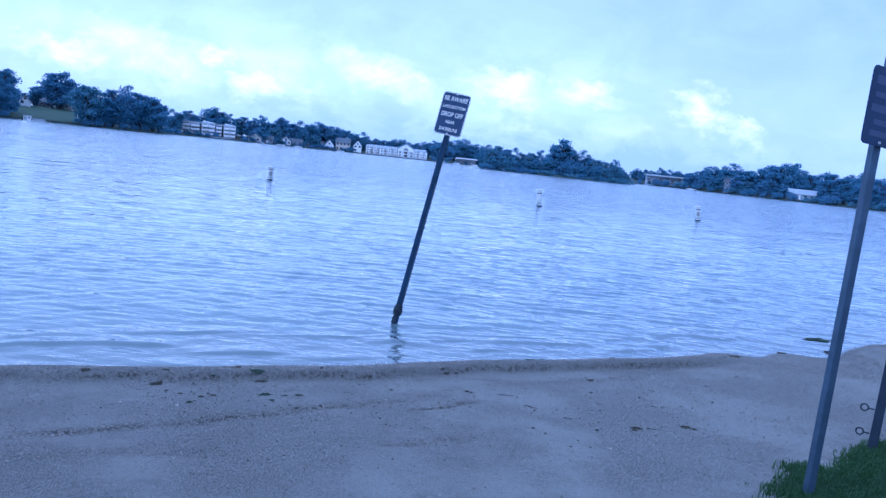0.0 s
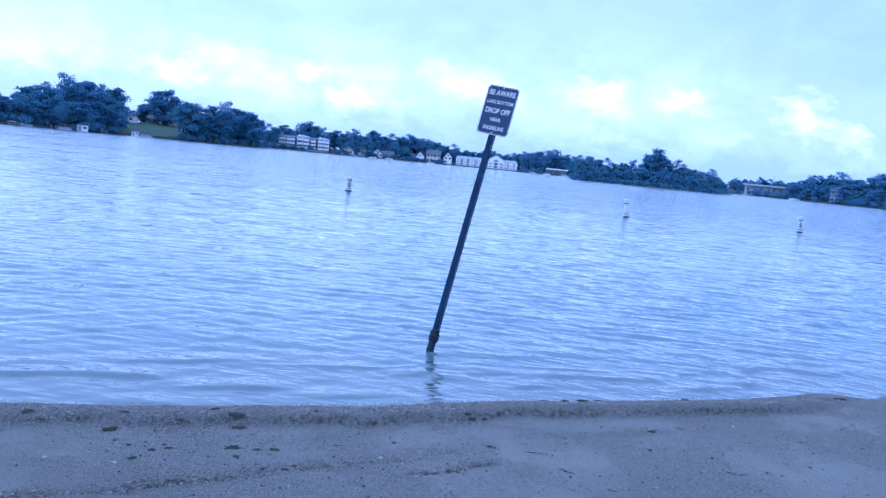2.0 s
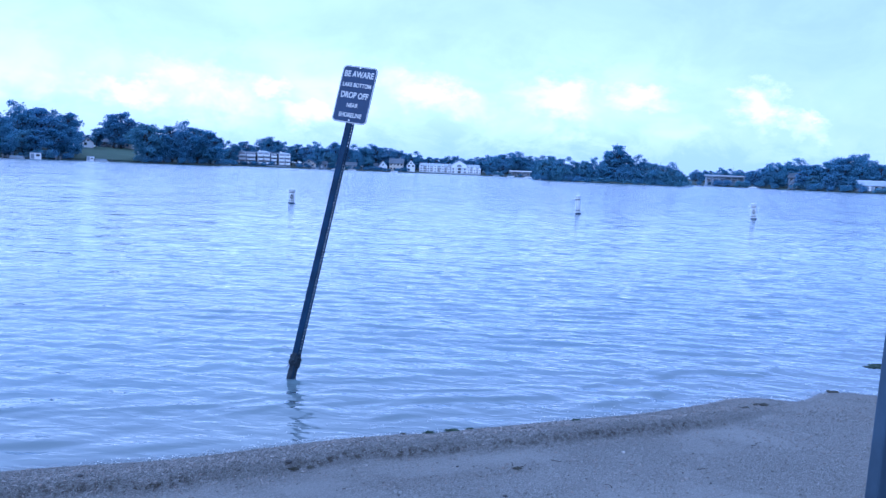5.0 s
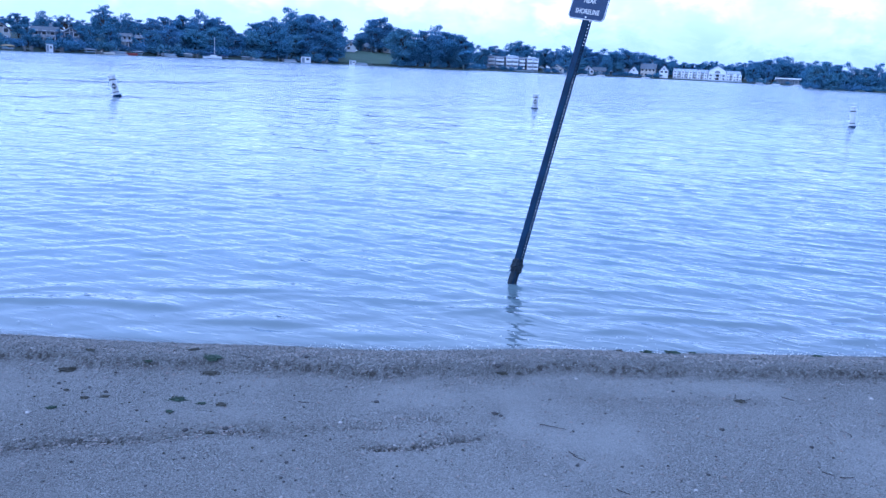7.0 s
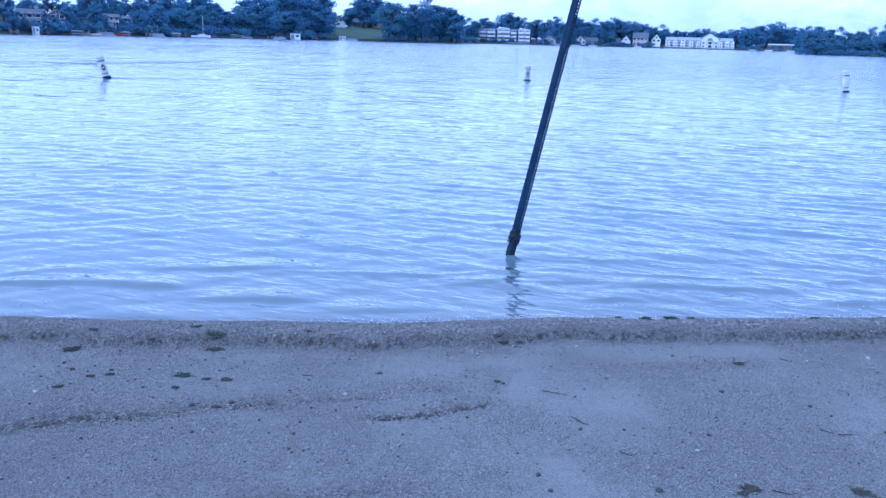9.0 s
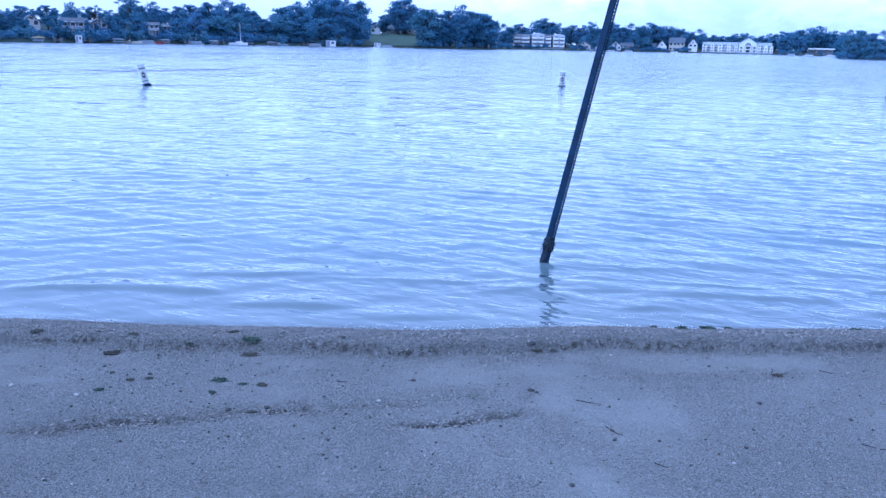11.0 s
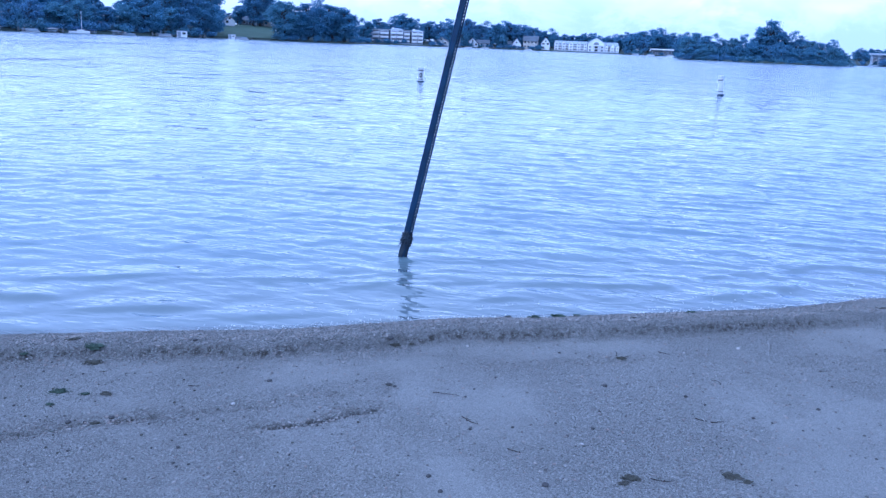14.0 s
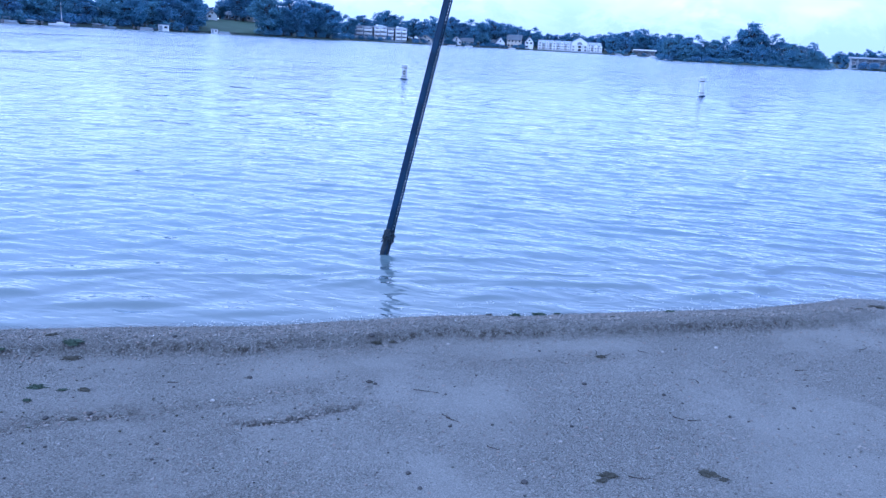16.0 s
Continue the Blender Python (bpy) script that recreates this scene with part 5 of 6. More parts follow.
house("house", "low pale house half hidden by trees", place(-16.0, shore_far(-16.0) + 62, turn=-12), 7, 7, 1, CREAM, SHINGLE_LIGHT, bays=3, rise=1.6)
house("cottage", "small white cottage with a bright gable", place(-2.3, shore_far(-2.3) + 10, turn=5), 6.5, 6, 1, WHITE_PAINT, SHINGLE, "y", rise=2.6, bays=3, chimney=False)
house("cottage", "white cottage with a wide porch roof", place(-1.55, shore_far(-1.55) + 12), 8, 6, 1, CREAM, SHINGLE, rise=1.8, bays=4, chimney=False)
house("cottage", "pale cottage between trees at the water", place(-4.4, shore_far(-4.4) + 9, turn=-8), 7, 6, 1, CREAM, SHINGLE, "y", rise=2.2, bays=3, chimney=False)
house("cottage", "low grey cottage at the water", place(-3.7, shore_far(-3.7) + 9, turn=4), 9, 6, 1, GREY_SIDING, SHINGLE, rise=1.5, bays=4, chimney=False)
house("cottage", "small pale cottage by the marina", place(0.0, shore_far(0.0) + 14), 7, 6, 1, CREAM, SHINGLE, rise=1.9, bays=3, chimney=False)
house("house", "white house with a steep gable by the shore", place(0.75, shore_far(0.75) + 12, turn=4), 6.0, 7, 1, WHITE_PAINT, SHINGLE, "y", rise=3.6, bays=2, chimney=False, storey=3.0)
house("house", "larger white house with dormers by the shore", place(1.75, shore_far(1.75) + 18, turn=-4), 9.5, 8, 2, CREAM, SHINGLE, "x", rise=3.0, bays=4)
house("house", "tall narrow white house with a pointed gable", place(2.75, shore_far(2.75) + 10, turn=3), 5.6, 7, 2, WHITE_PAINT, SHINGLE, "y", rise=3.4, bays=2, chimney=False, storey=2.4)
house("house", "long low grey house on a green bank", place(33.3, shore_far(33.3) + 20, turn=-6), 13, 8, 1, GREY_SIDING, SHINGLE_LIGHT, bays=5, rise=2.0, chimney=False)
house("house", "dark house half hidden in the woods", place(29.0, shore_far(29.0) + 14), 8, 7, 2, DARK_SIDING, SHINGLE, bays=3, rise=2.0)


def hip_roof(x, y, z, w, d, rise, over=0.6):
    """A hipped roof with a short ridge along x and a thin eave."""
    bm = bmesh.new()
    hw, hd = w / 2 + over, d / 2 + over
    ridge = max(hw - hd * 0.8, 0.6)
    low = [bm.verts.new((x + a * hw, y + b * hd, z)) for a, b in ((-1, -1), (1, -1), (1, 1), (-1, 1))]
    eave = [bm.verts.new((x + a * hw, y + b * hd, z + 0.22)) for a, b in ((-1, -1), (1, -1), (1, 1), (-1, 1))]
    top = [bm.verts.new((x - ridge, y, z + 0.22 + rise)), bm.verts.new((x + ridge, y, z + 0.22 + rise))]
    bm.faces.new(low[::-1])
    for k in range(4):
        bm.faces.new((low[k], low[(k + 1) % 4], eave[(k + 1) % 4], eave[k]))
    bm.faces.new((eave[0], eave[1], top[1], top[0]))
    bm.faces.new((eave[2], eave[3], top[0], top[1]))
    bm.faces.new((eave[1], eave[2], top[1]))
    bm.faces.new((eave[3], eave[0], top[0]))
    bmesh.ops.recalc_face_normals(bm, faces=bm.faces)
    return bm


def balcony(root, x, y, z, w, depth=1.6, high=0.95):
    """A slab with a solid white parapet round its open sides, and a wide window behind it."""
    bal = part("balcony", boxed((x, y - depth / 2, z, w, depth, 0.2)), WHITE_PAINT, root, "white balcony")
    part("parapet", boxed((x, y - depth + 0.05, z + 0.2, w, 0.1, high), (x - w / 2 + 0.05, y - depth / 2 + 0.05, z + 0.2, 0.1, depth - 0.1, high), (x + w / 2 - 0.05, y - depth / 2 + 0.05, z + 0.2, 0.1, depth - 0.1, high)), WHITE_PAINT, bal)
    window(root, x, y, z + 0.25, w * 0.82, 1.6, glass=CURTAINED)


def apartment_block():
    """Three storeys of flats: a hipped end wing and stepped wings with wide white balconies."""
    az, d = -7.85, shore_far(-7.85) + 12
    root = thing("apartment_building", "three-storey pale apartment building with stacked white balconies", "building", place(az, d, turn=3))
    part("link_wall", boxed((-1, 11.5, -1.0, 34, 8, 7.8)), GREY_SIDING, root, "grey walls set back between the wings")
    part("link_roof", gable(34, 9, 6.82, 1.0, over=0.4), SHINGLE, root, "low grey roof behind the wings").location = (-1, 11.5, 0)
    # centre, set-back, width, wall height, balcony centres and widths as shares of the width
    wings = ((-15.4, 0.0, 6.8, 8.0, ((0.04, 0.64),)), (-9.6, 2.4, 4.6, 7.3, ((0.0, 0.96),)), (-4.6, 3.2, 5.0, 7.0, ((0.02, 0.94),)),
             (2.6, 1.6, 7.2, 7.5, ((-0.26, 0.42), (0.24, 0.46))), (8.4, 3.4, 3.6, 6.8, ((0.0, 0.9),)), (14.4, 2.0, 6.6, 7.1, ((-0.24, 0.44), (0.27, 0.42))))
    for n, (x, back, w, top, sets) in enumerate(wings):
        part("wall", boxed((x, 6 + back, -1.0, w, 12, top + 1.0)), GREY_SIDING if n in (2, 4) else PALE_SIDING, root, "pale siding of one wing")
        if n == 0:
            part("roof", hip_roof(x + 0.8, 6 + back, top + 0.02, w + 2.2, 12, 1.5, 0.9), SHINGLE_LIGHT, root, "pale hipped roof")
        elif n in (3, 5):
            part("roof", hip_roof(x, 6 + back, top + 0.02, w, 11, 0.8, 0.4), SHINGLE_LIGHT, root, "low pale hipped roof")
            part("chimney", boxed((x - w * 0.3, 3 + back, top + 0.3, 1.1, 1.1, 1.0)), WHITE_PAINT, root, "square white chimney")
        else:
            part("roof", boxed((x, 6 + back, top + 0.02, w + 0.4, 12.4, 0.3)), PALE_SIDING, root, "flat roof with a pale edge")
        floor_h = (top - 0.9) / 3
        for level in range(3):
            for k, span in sets:
                balcony(root, x + w * k, back, 0.9 + floor_h * level, w * span, 1.8, 0.85)
    part("retaining_wall", boxed((-2, -4.0, -1.2, 34, 0.5, 1.6)), GREY_SIDING, root)


apartment_block()


def lake_hotel():
    """A long white three-storey building: gabled bays, balconies between them and a pedimented middle."""
    az = 5.55
    root = thing("lakeside_hotel", "long white three-storey lakeside building with gabled centre", "building", place(az, shore_far(az) + 8, turn=2))
    w = 44.0
    part("wall", boxed((0, 7, -0.8, w - 2, 10, 5.7)), PALE_SIDING, root)
    part("roof", gable(w - 2, 10, 4.95, 1.7), SHINGLE_LIGHT, root, "long grey shingle roof").location = (0, 7, 0)
    # centre, width and eaves height of each bay
    bays = ((-20.2, 2.8, 5.0), (-15.2, 2.2, 5.5), (-10.4, 2.8, 5.1), (-5.0, 2.2, 5.5), (-0.6, 2.0, 5.0), (13.4, 2.0, 5.2), (17.6, 2.4, 4.8), (21.0, 1.8, 4.1))
    for x, wide, top in bays:
        bay = part("bay", boxed((x, 4.1, -0.8, wide, 9.2, top + 0.8)), WHITE_PAINT, root, "white gabled bay")
        bm = bmesh.new()
        gable_wall(bm, wide, 9.2, top, 1.3, "y")
        bmesh.ops.translate(bm, verts=bm.verts, vec=(x, 4.1, 0))
        part("gable_wall", bm, WHITE_PAINT, bay)
        r = part("bay_roof", gable(wide, 9.2, top + 0.02, 1.3, over=0.3, thick=0.16, along="y"), SHINGLE_LIGHT, bay)
        r.location = (x, 4.1, 0)
        for level in range(3):
            if 1.75 * level + 1.4 < top:
                window(root, x, -0.5, 1.75 * level + 0.45, wide * 0.5, 1.0, glass=CURTAINED)
    for (x0, w0, _), (x1, w1, _) in zip(bays, bays[1:]):
        a, b = x0 + w0 / 2 + 0.05, x1 - w1 / 2 - 0.05
        if b - a > 6 or b - a < 0.5:
            continue
        for level in range(3):
            z = 1.7 * level
            window(root, (a + b) / 2, 2.0, z + 0.3, (b - a) * 0.7, 1.25, glass=CURTAINED)
            bal = part("balcony", boxed(((a + b) / 2, 1.1, z + 0.05, b - a, 1.6, 0.2)), WHITE_PAINT, root)
            part("railing", boxed(((a + b) / 2, 0.36, z + 0.70, b - a, 0.08, 0.16), *[(a + 0.12 + k * 0.24, 0.36, z + 0.25, 0.15, 0.06, 0.45) for k in range(max(1, int((b - a - 0.1) / 0.24)))]), WHITE_PAINT, bal)
    # the pedimented middle
    mid = 6.6
    centre = part("centre_wall", boxed((mid, 4.8, -0.8, 11, 11, 7.0)), WHITE_PAINT, root, "white pedimented middle")
    bm = bmesh.new()
    gable_wall(bm, 11, 11, 6.2, 3.3, "y")
    bmesh.ops.translate(bm, verts=bm.verts, vec=(mid, 4.8, 0))
    part("gable_wall", bm, WHITE_PAINT, centre)
    r = part("roof", gable(11, 11, 6.22, 3.3, along="y"), SHINGLE_LIGHT, centre)
    r.location = (mid, 4.8, 0)
    bm = bmesh.new()
    arc = [(1.8 * math.cos(radians(15 * k)), 1.8 * math.sin(radians(15 * k))) for k in range(13)]
    front = [bm.verts.new((mid + u, -0.78, 4.7 + v)) for u, v in arc]
    rear = [bm.verts.new((mid + u, -0.69, 4.7 + v)) for u, v in arc]
    bm.faces.new(front)
    bm.faces.new(rear[::-1])
    for k in range(13):
        q = (k + 1) % 13
        bm.faces.new((front[k], rear[k], rear[q], front[q]))
    bmesh.ops.recalc_face_normals(bm, faces=bm.faces)
    part("arched_window", bm, CURTAINED, centre)
    for level in range(2):
        for x in (mid - 4.1, mid + 4.1):
            window(root, x, -0.7, 2.1 * level + 0.5, 1.5, 1.3, glass=CURTAINED)
        window(root, mid, -0.7, 2.1 * level + 0.4, 3.2, 1.5)
    for x in (-2.7, -1.3, 1.3, 2.7):
        part("column", boxed((mid + x, -2.2, -0.6, 0.4, 0.4, 4.9)), WHITE_PAINT, root)
    part("portico_roof", boxed((mid, -1.6, 4.3, 7.0, 1.8, 0.3)), WHITE_PAINT, root)
    part("terrace_wall", boxed((0, -3.4, -1.2, w, 0.4, 1.5)), PALE_SIDING, root)


lake_hotel()


def pavilion(label, az, back, w, h, bays, turn, fascia, column):
    root = thing("lake_pavilion", label, "building", place(az, shore_far(az) + back, turn=turn))
    part("wall", boxed((0, 5.5, -0.8, w, 7, h + 0.8)), GREY_SIDING, root)
    part("roof", boxed((0, 4.0, h + 0.01, w + 1.4, 11, 0.3), (0, 4.0, h + 0.31, w + 1.8, 11.4, 0.5)), fascia, root, "flat roof with a pale fascia")
    for i in range(bays + 1):
        part("column", boxed((-w / 2 + w * i / bays, -1.0, -0.8, 0.45, 0.45, h + 0.8)), column, root)
    for i in range(bays):
        window(root, -w / 2 + w * (i + 0.5) / bays, 2.0, 0.5, w / bays * 0.62, h * 0.62, glass=CURTAINED)
    part("terrace", boxed((0, -0.2, -0.9, w + 2, 4.4, 0.8)), GREY_SIDING, root)


pavilion("low flat-roofed grey building with columns by the water", 24.5, 8, 19, 4.6, 6, 4, PALE_SIDING, GREY_SIDING)
pavilion("low building with a white flat roof by the trees", 10.6, 6, 14, 3.2, 4, -3, WHITE_PAINT, SHINGLE)


def radio_mast():
    az = 25.0
    root = thing("radio_mast", "thin steel radio mast behind the trees", "mast", place(az, shore_far(az) + 90, scale=0.62))
    bm = bmesh.new()
    for i in range(3):
        a = i * 2.094
        rod(bm, (0.4 * math.cos(a), 0.4 * math.sin(a), 0), (0.12 * math.cos(a), 0.12 * math.sin(a), 15), 0.08, 0.06, 6)
    for k in range(10):
        bmesh.ops.create_cone(bm, cap_ends=True, segments=3, radius1=0.42 - 0.028 * k, radius2=0.42 - 0.028 * k, depth=0.06, matrix=Matrix.Translation((0, 0, 1.5 * k + 0.5)))
    part("lattice", bm, ALU, root)
    part("antenna", lathe([(0.06, 15), (0.05, 17.2), (0.02, 17.4)], 8), ALU, root)


radio_mast()


# ---- docks and boats ----
def dock(az, length=9.0, turn=0.0, wide=1.4):
    root = thing("dock", "grey wooden boat dock on posts over the water", "dock", place(az, shore_far(az) + 2.0, 0.0, turn), "docks along the far shore")
    n = 12
    for i in range(n):
        part("plank", boxed((0, -length * (i + 0.5) / n, 0.55, wide, length / n - 0.04, 0.1)), PLANK, root)
    for i in range(4):
        for sx in (-1, 1):
            part("post", boxed((sx * (wide / 2 + 0.08), -0.4 - (length - 0.8) * i / 3, -1.6, 0.14, 0.14, 2.9)), PLANK, root)
    return root


def boat_lift(az, out, mat, label, w=3.0, length=7.0, h=2.4):
    root = thing("boat_lift", label, "boat lift", place(az, shore_far(az) - out, 0.0, scale=0.68), "boat lifts along the far shore")
    for sx in (-1, 1):
        for y in (-0.3, 0.3):
            part("post", boxed((sx * w / 2, y * w, -1.5, 0.13, 0.13, h + 1.5)), ALU, root)
    bm = bmesh.new()
    rows = []
    for y in (-w * 0.55, w * 0.55):
        rows.append([bm.verts.new((length * 0.5 * math.sin(a), y, h + 0.75 * math.cos(a) ** 0.8)) for a in (radians(-80 + 16 * i) for i in range(11))])
    for i in range(10):
        bm.faces.new((rows[0][i], rows[0][i + 1], rows[1][i + 1], rows[1][i]))
    for r in rows:
        bm.faces.new(r)
    part("canopy", bm, mat, root, "arched canvas canopy")
    hull = boat_hull(3.8, 1.6, 0.5)
    b = part("boat_hull", hull, GREY_SIDING, root, "grey motorboat hull")
    b.location = (0, 0, 0.5)
    return root


def boat_hull(length, beam, h):
    """A pointed hull along x."""
    bm = bmesh.new()
    rings = []
    for i in range(9):
        f = i / 8
        w = beam / 2 * (1 - max(0, (f - 0.45) / 0.55) ** 2.2) + 0.03
        keel = 0.25 * h * max(0, (f - 0.6) / 0.4) ** 2
        x = -length / 2 + length * f
        rings.append([bm.verts.new(p) for p in ((x, -w, h + 0.12 * f), (x, -w * 0.85, h * 0.35 + keel), (x, 0, keel), (x, w * 0.85, h * 0.35 + keel), (x, w, h + 0.12 * f))])
    for a, b in zip(rings, rings[1:]):
        for i in range(4):
            bm.faces.new((a[i], a[i + 1], b[i + 1], b[i]))
        bm.faces.new((a[0], a[4], b[4], b[0]))
    bm.faces.new(rings[0])
    bm.faces.new(rings[-1])
    bmesh.ops.recalc_face_normals(bm, faces=bm.faces)
    return bm


def pontoon_boat(az, out, canopy=True, mat=None):
    root = thing("pontoon_boat", "pontoon boat with grey railings moored at the shore", "boat", place(az, shore_far(az) - out, 0.0, scale=0.8), "boats along the far shore")
    for y in (-0.85, 0.85):
        bm = bmesh.new()
        rod(bm, (-3.0, y, 0.12), (2.6, y, 0.12), 0.3, sides=12)
        rod(bm, (2.6, y, 0.12), (3.2, y, 0.25), 0.3, 0.05, 12)
        part("pontoon", bm, ALU, root)
    part("deck", boxed((0, 0, 0.42, 6.0, 2.4, 0.14)), GREY_SIDING, root)
    part("railing", boxed((-0.2, -1.17, 0.56, 5.2, 0.06, 0.7), (-0.2, 1.17, 0.56, 5.2, 0.06, 0.7), (2.4, 0, 0.56, 0.06, 2.2, 0.7), (-2.8, 0, 0.56, 0.06, 2.2, 0.7)), GREY_SIDING, root)
    part("seat", boxed((-1.8, 0.6, 0.56, 1.6, 0.8, 0.55), (1.6, -0.6, 0.56, 1.2, 0.7, 0.55)), CREAM, root)
    if canopy:
        part("canopy", boxed((-0.9, 0, 2.35, 2.6, 2.3, 0.1)), mat or GREY_SIDING, root)
        for x in (-2.0, 0.2):
            for y in (-1.1, 1.1):
                part("canopy_pole", boxed((x, y, 0.56, 0.05, 0.05, 1.8)), ALU, root)
    part("outboard", boxed((-3.1, 0, 0.1, 0.4, 0.4, 0.9)), BLACK_MARK, root)


def motorboat(az, out, mat, label):
    root = thing("motorboat", label, "boat", place(az, shore_far(az) - out, -0.2), "boats along the far shore")
    part("hull", boat_hull(5.0, 1.9, 0.75), mat, root)
    part("windshield", boxed((0.4, 0, 0.8, 0.08, 1.4, 0.45, Matrix.Rotation(radians(-25), 4, "Y"))), PANE, root)
    part("seat", boxed((-0.8, 0, 0.7, 0.6, 1.3, 0.45)), CREAM, root)


def sailboat(az, out):
    root = thing("sailboat", "white sailboat with a bare mast at a dock", "boat", place(az, shore_far(az) - out, -0.25), "boats along the far shore")
    part("hull", boat_hull(6.2, 2.1, 1.0), WHITE_PAINT, root)
    part("cabin", boxed((0.4, 0, 1.0, 2.2, 1.2, 0.45), bevel=0.06), WHITE_PAINT, root)
    bm = bmesh.new()
    rod(bm, (0.8, 0, 0.9), (0.8, 0, 7.4), 0.07, 0.05, 8)
    part("mast", bm, WHITE_PAINT, root)
    bm = bmesh.new()
    rod(bm, (0.8, 0, 1.9), (-2.0, 0, 1.8), 0.06, 0.05, 8)
    rod(bm, (0.6, 0, 2.0), (-1.9, 0, 1.95), 0.13, 0.1, 8)
    part("boom", bm, CANVAS_BLUE, root, "boom with furled blue sail")


def boathouse(az, w, h, label, out=1.0):
    root = thing("boathouse", label, "boathouse", place(az, shore_far(az) - out, 0.0), "boathouses along the far shore")
    part("wall", boxed((0, 0, -0.4, w, 3.0, h + 0.4)), WHITE_PAINT, root)
    part("roof", boxed((0, 0, h + 0.01, w + 0.5, 3.5, 0.16)), SHINGLE_LIGHT, root)
    window(root, w * 0.2, -1.5, h * 0.42, w * 0.36, h * 0.42)
    part("door", boxed((-w * 0.27, -1.53, 0.15, w * 0.3, 0.06, h * 0.8)), GREY_SIDING, root)


for az, turn in ((-39.2, 4), (-37.3, -5), (-35.1, 3), (-33.0, 0), (-31.4, 4), (-29.1, -3), (-27.6, 2), (-25.6, -4), (-23.6, 3), (-22.4, 0), (-20.5, -3), (-4.2, 4), (-3.1, -4), (-1.9, 0), (-0.8, 3), (1.2, 2), (8.6, -2), (9.4, 3), (26.7, 0), (28.6, 3)):
    dock(az, 9.0, turn)
dock(-18.0, 4.5, 0, 8.0)
for az, out, mat, label in ((-40.2, 5, CANVAS_TAN, "boat lift under an arched tan canopy"), (-35.6, 4, GREY_SIDING, "boat lift under an arched grey canopy"), (-32.7, 4, PALE_SIDING, "boat lift under an arched pale canopy"),
                            (-29.6, 4, ALU, "open boat lift with a pale canopy"), (-27.3, 4, CANVAS_BLUE, "boat lift under a blue canopy"), (-25.9, 4, GREY_SIDING, "boat lift under an arched grey canopy")):
    boat_lift(az, out, mat, label, h=1.35, length=4.6, w=2.4)
pontoon_boat(-30.8, 6)
pontoon_boat(-22.9, 5, True)
pontoon_boat(-33.9, 5, True, CANVAS_BLUE)
pontoon_boat(-4.0, 6)
pontoon_boat(-18.0, 6, False)
pontoon_boat(8.9, 6, False)
sailboat(-28.05, 6)
motorboat(-34.7, 4, CREAM, "small cream motorboat at a dock")
motorboat(-33.3, 5, CANVAS_RED, "small red motorboat at a dock")
motorboat(-25.2, 5, GREY_SIDING, "small grey motorboat at a dock")
motorboat(-2.6, 5, WHITE_PAINT, "small white motorboat at a dock")
motorboat(-1.4, 6, WHITE_PAINT, "small white motorboat at a dock")
motorboat(1.6, 6, WHITE_PAINT, "small white motorboat at a dock")
motorboat(9.9, 6, WHITE_PAINT, "small white motorboat at a dock")
motorboat(11.2, 6, WHITE_PAINT, "small white motorboat at a dock")
motorboat(26.4, 5, WHITE_PAINT, "small white motorboat at a dock")
boathouse(-21.85, 3.8, 2.2, "small white boathouse with a dark window at the water")
boathouse(-18.65, 2.7, 1.7, "small white boathouse below the lawn")
boathouse(-37.9, 1.6, 1.9, "tiny white boat shed at the water")


# ---- litter and stones on the sand ----
def ico(rows):
    """Many small rounded stones in one mesh: rows of x, y, z, size."""
    t = (1 + 5 ** 0.5) / 2
    base = np.array([(-1, t, 0), (1, t, 0), (-1, -t, 0), (1, -t, 0), (0, -1, t), (0, 1, t), (0, -1, -t), (0, 1, -t), (t, 0, -1), (t, 0, 1), (-t, 0, -1), (-t, 0, 1)]) / 1.9
    tri = np.array(bm_faces())
    rs = np.random.RandomState(8)
    verts, faces = [], []
    for i, (x, y, z, r) in enumerate(rows):
        sc = np.array([rs.uniform(0.8, 1.4), rs.uniform(0.7, 1.1), rs.uniform(0.45, 0.75)]) * r
        a = rs.uniform(0, 6.28)
        p = base * sc * rs.uniform(0.85, 1.15, (12, 1))
        q = np.stack([p[:, 0] * math.cos(a) - p[:, 1] * math.sin(a) + x, p[:, 0] * math.sin(a) + p[:, 1] * math.cos(a) + y, p[:, 2] + z + 0.2 * r], -1)
        verts.append(q)
        faces.append(tri + 12 * i)
    me = bpy.data.meshes.new("stones")
    me.from_pydata(np.concatenate(verts).tolist(), [], np.concatenate(faces).tolist())
    return me


def bm_faces():
    bm = bmesh.new()
    t = (1 + 5 ** 0.5) / 2
    pts = [(-1, t, 0), (1, t, 0), (-1, -t, 0), (1, -t, 0), (0, -1, t), (0, 1, t), (0, -1, -t), (0, 1, -t), (t, 0, -1), (t, 0, 1), (-t, 0, -1), (-t, 0, 1)]
    vs = [bm.verts.new(p) for p in pts]
    bmesh.ops.convex_hull(bm, input=vs)
    bm.verts.index_update()
    out = [tuple(v.index for v in f.verts) for f in bm.faces]
    bm.free()
    return out


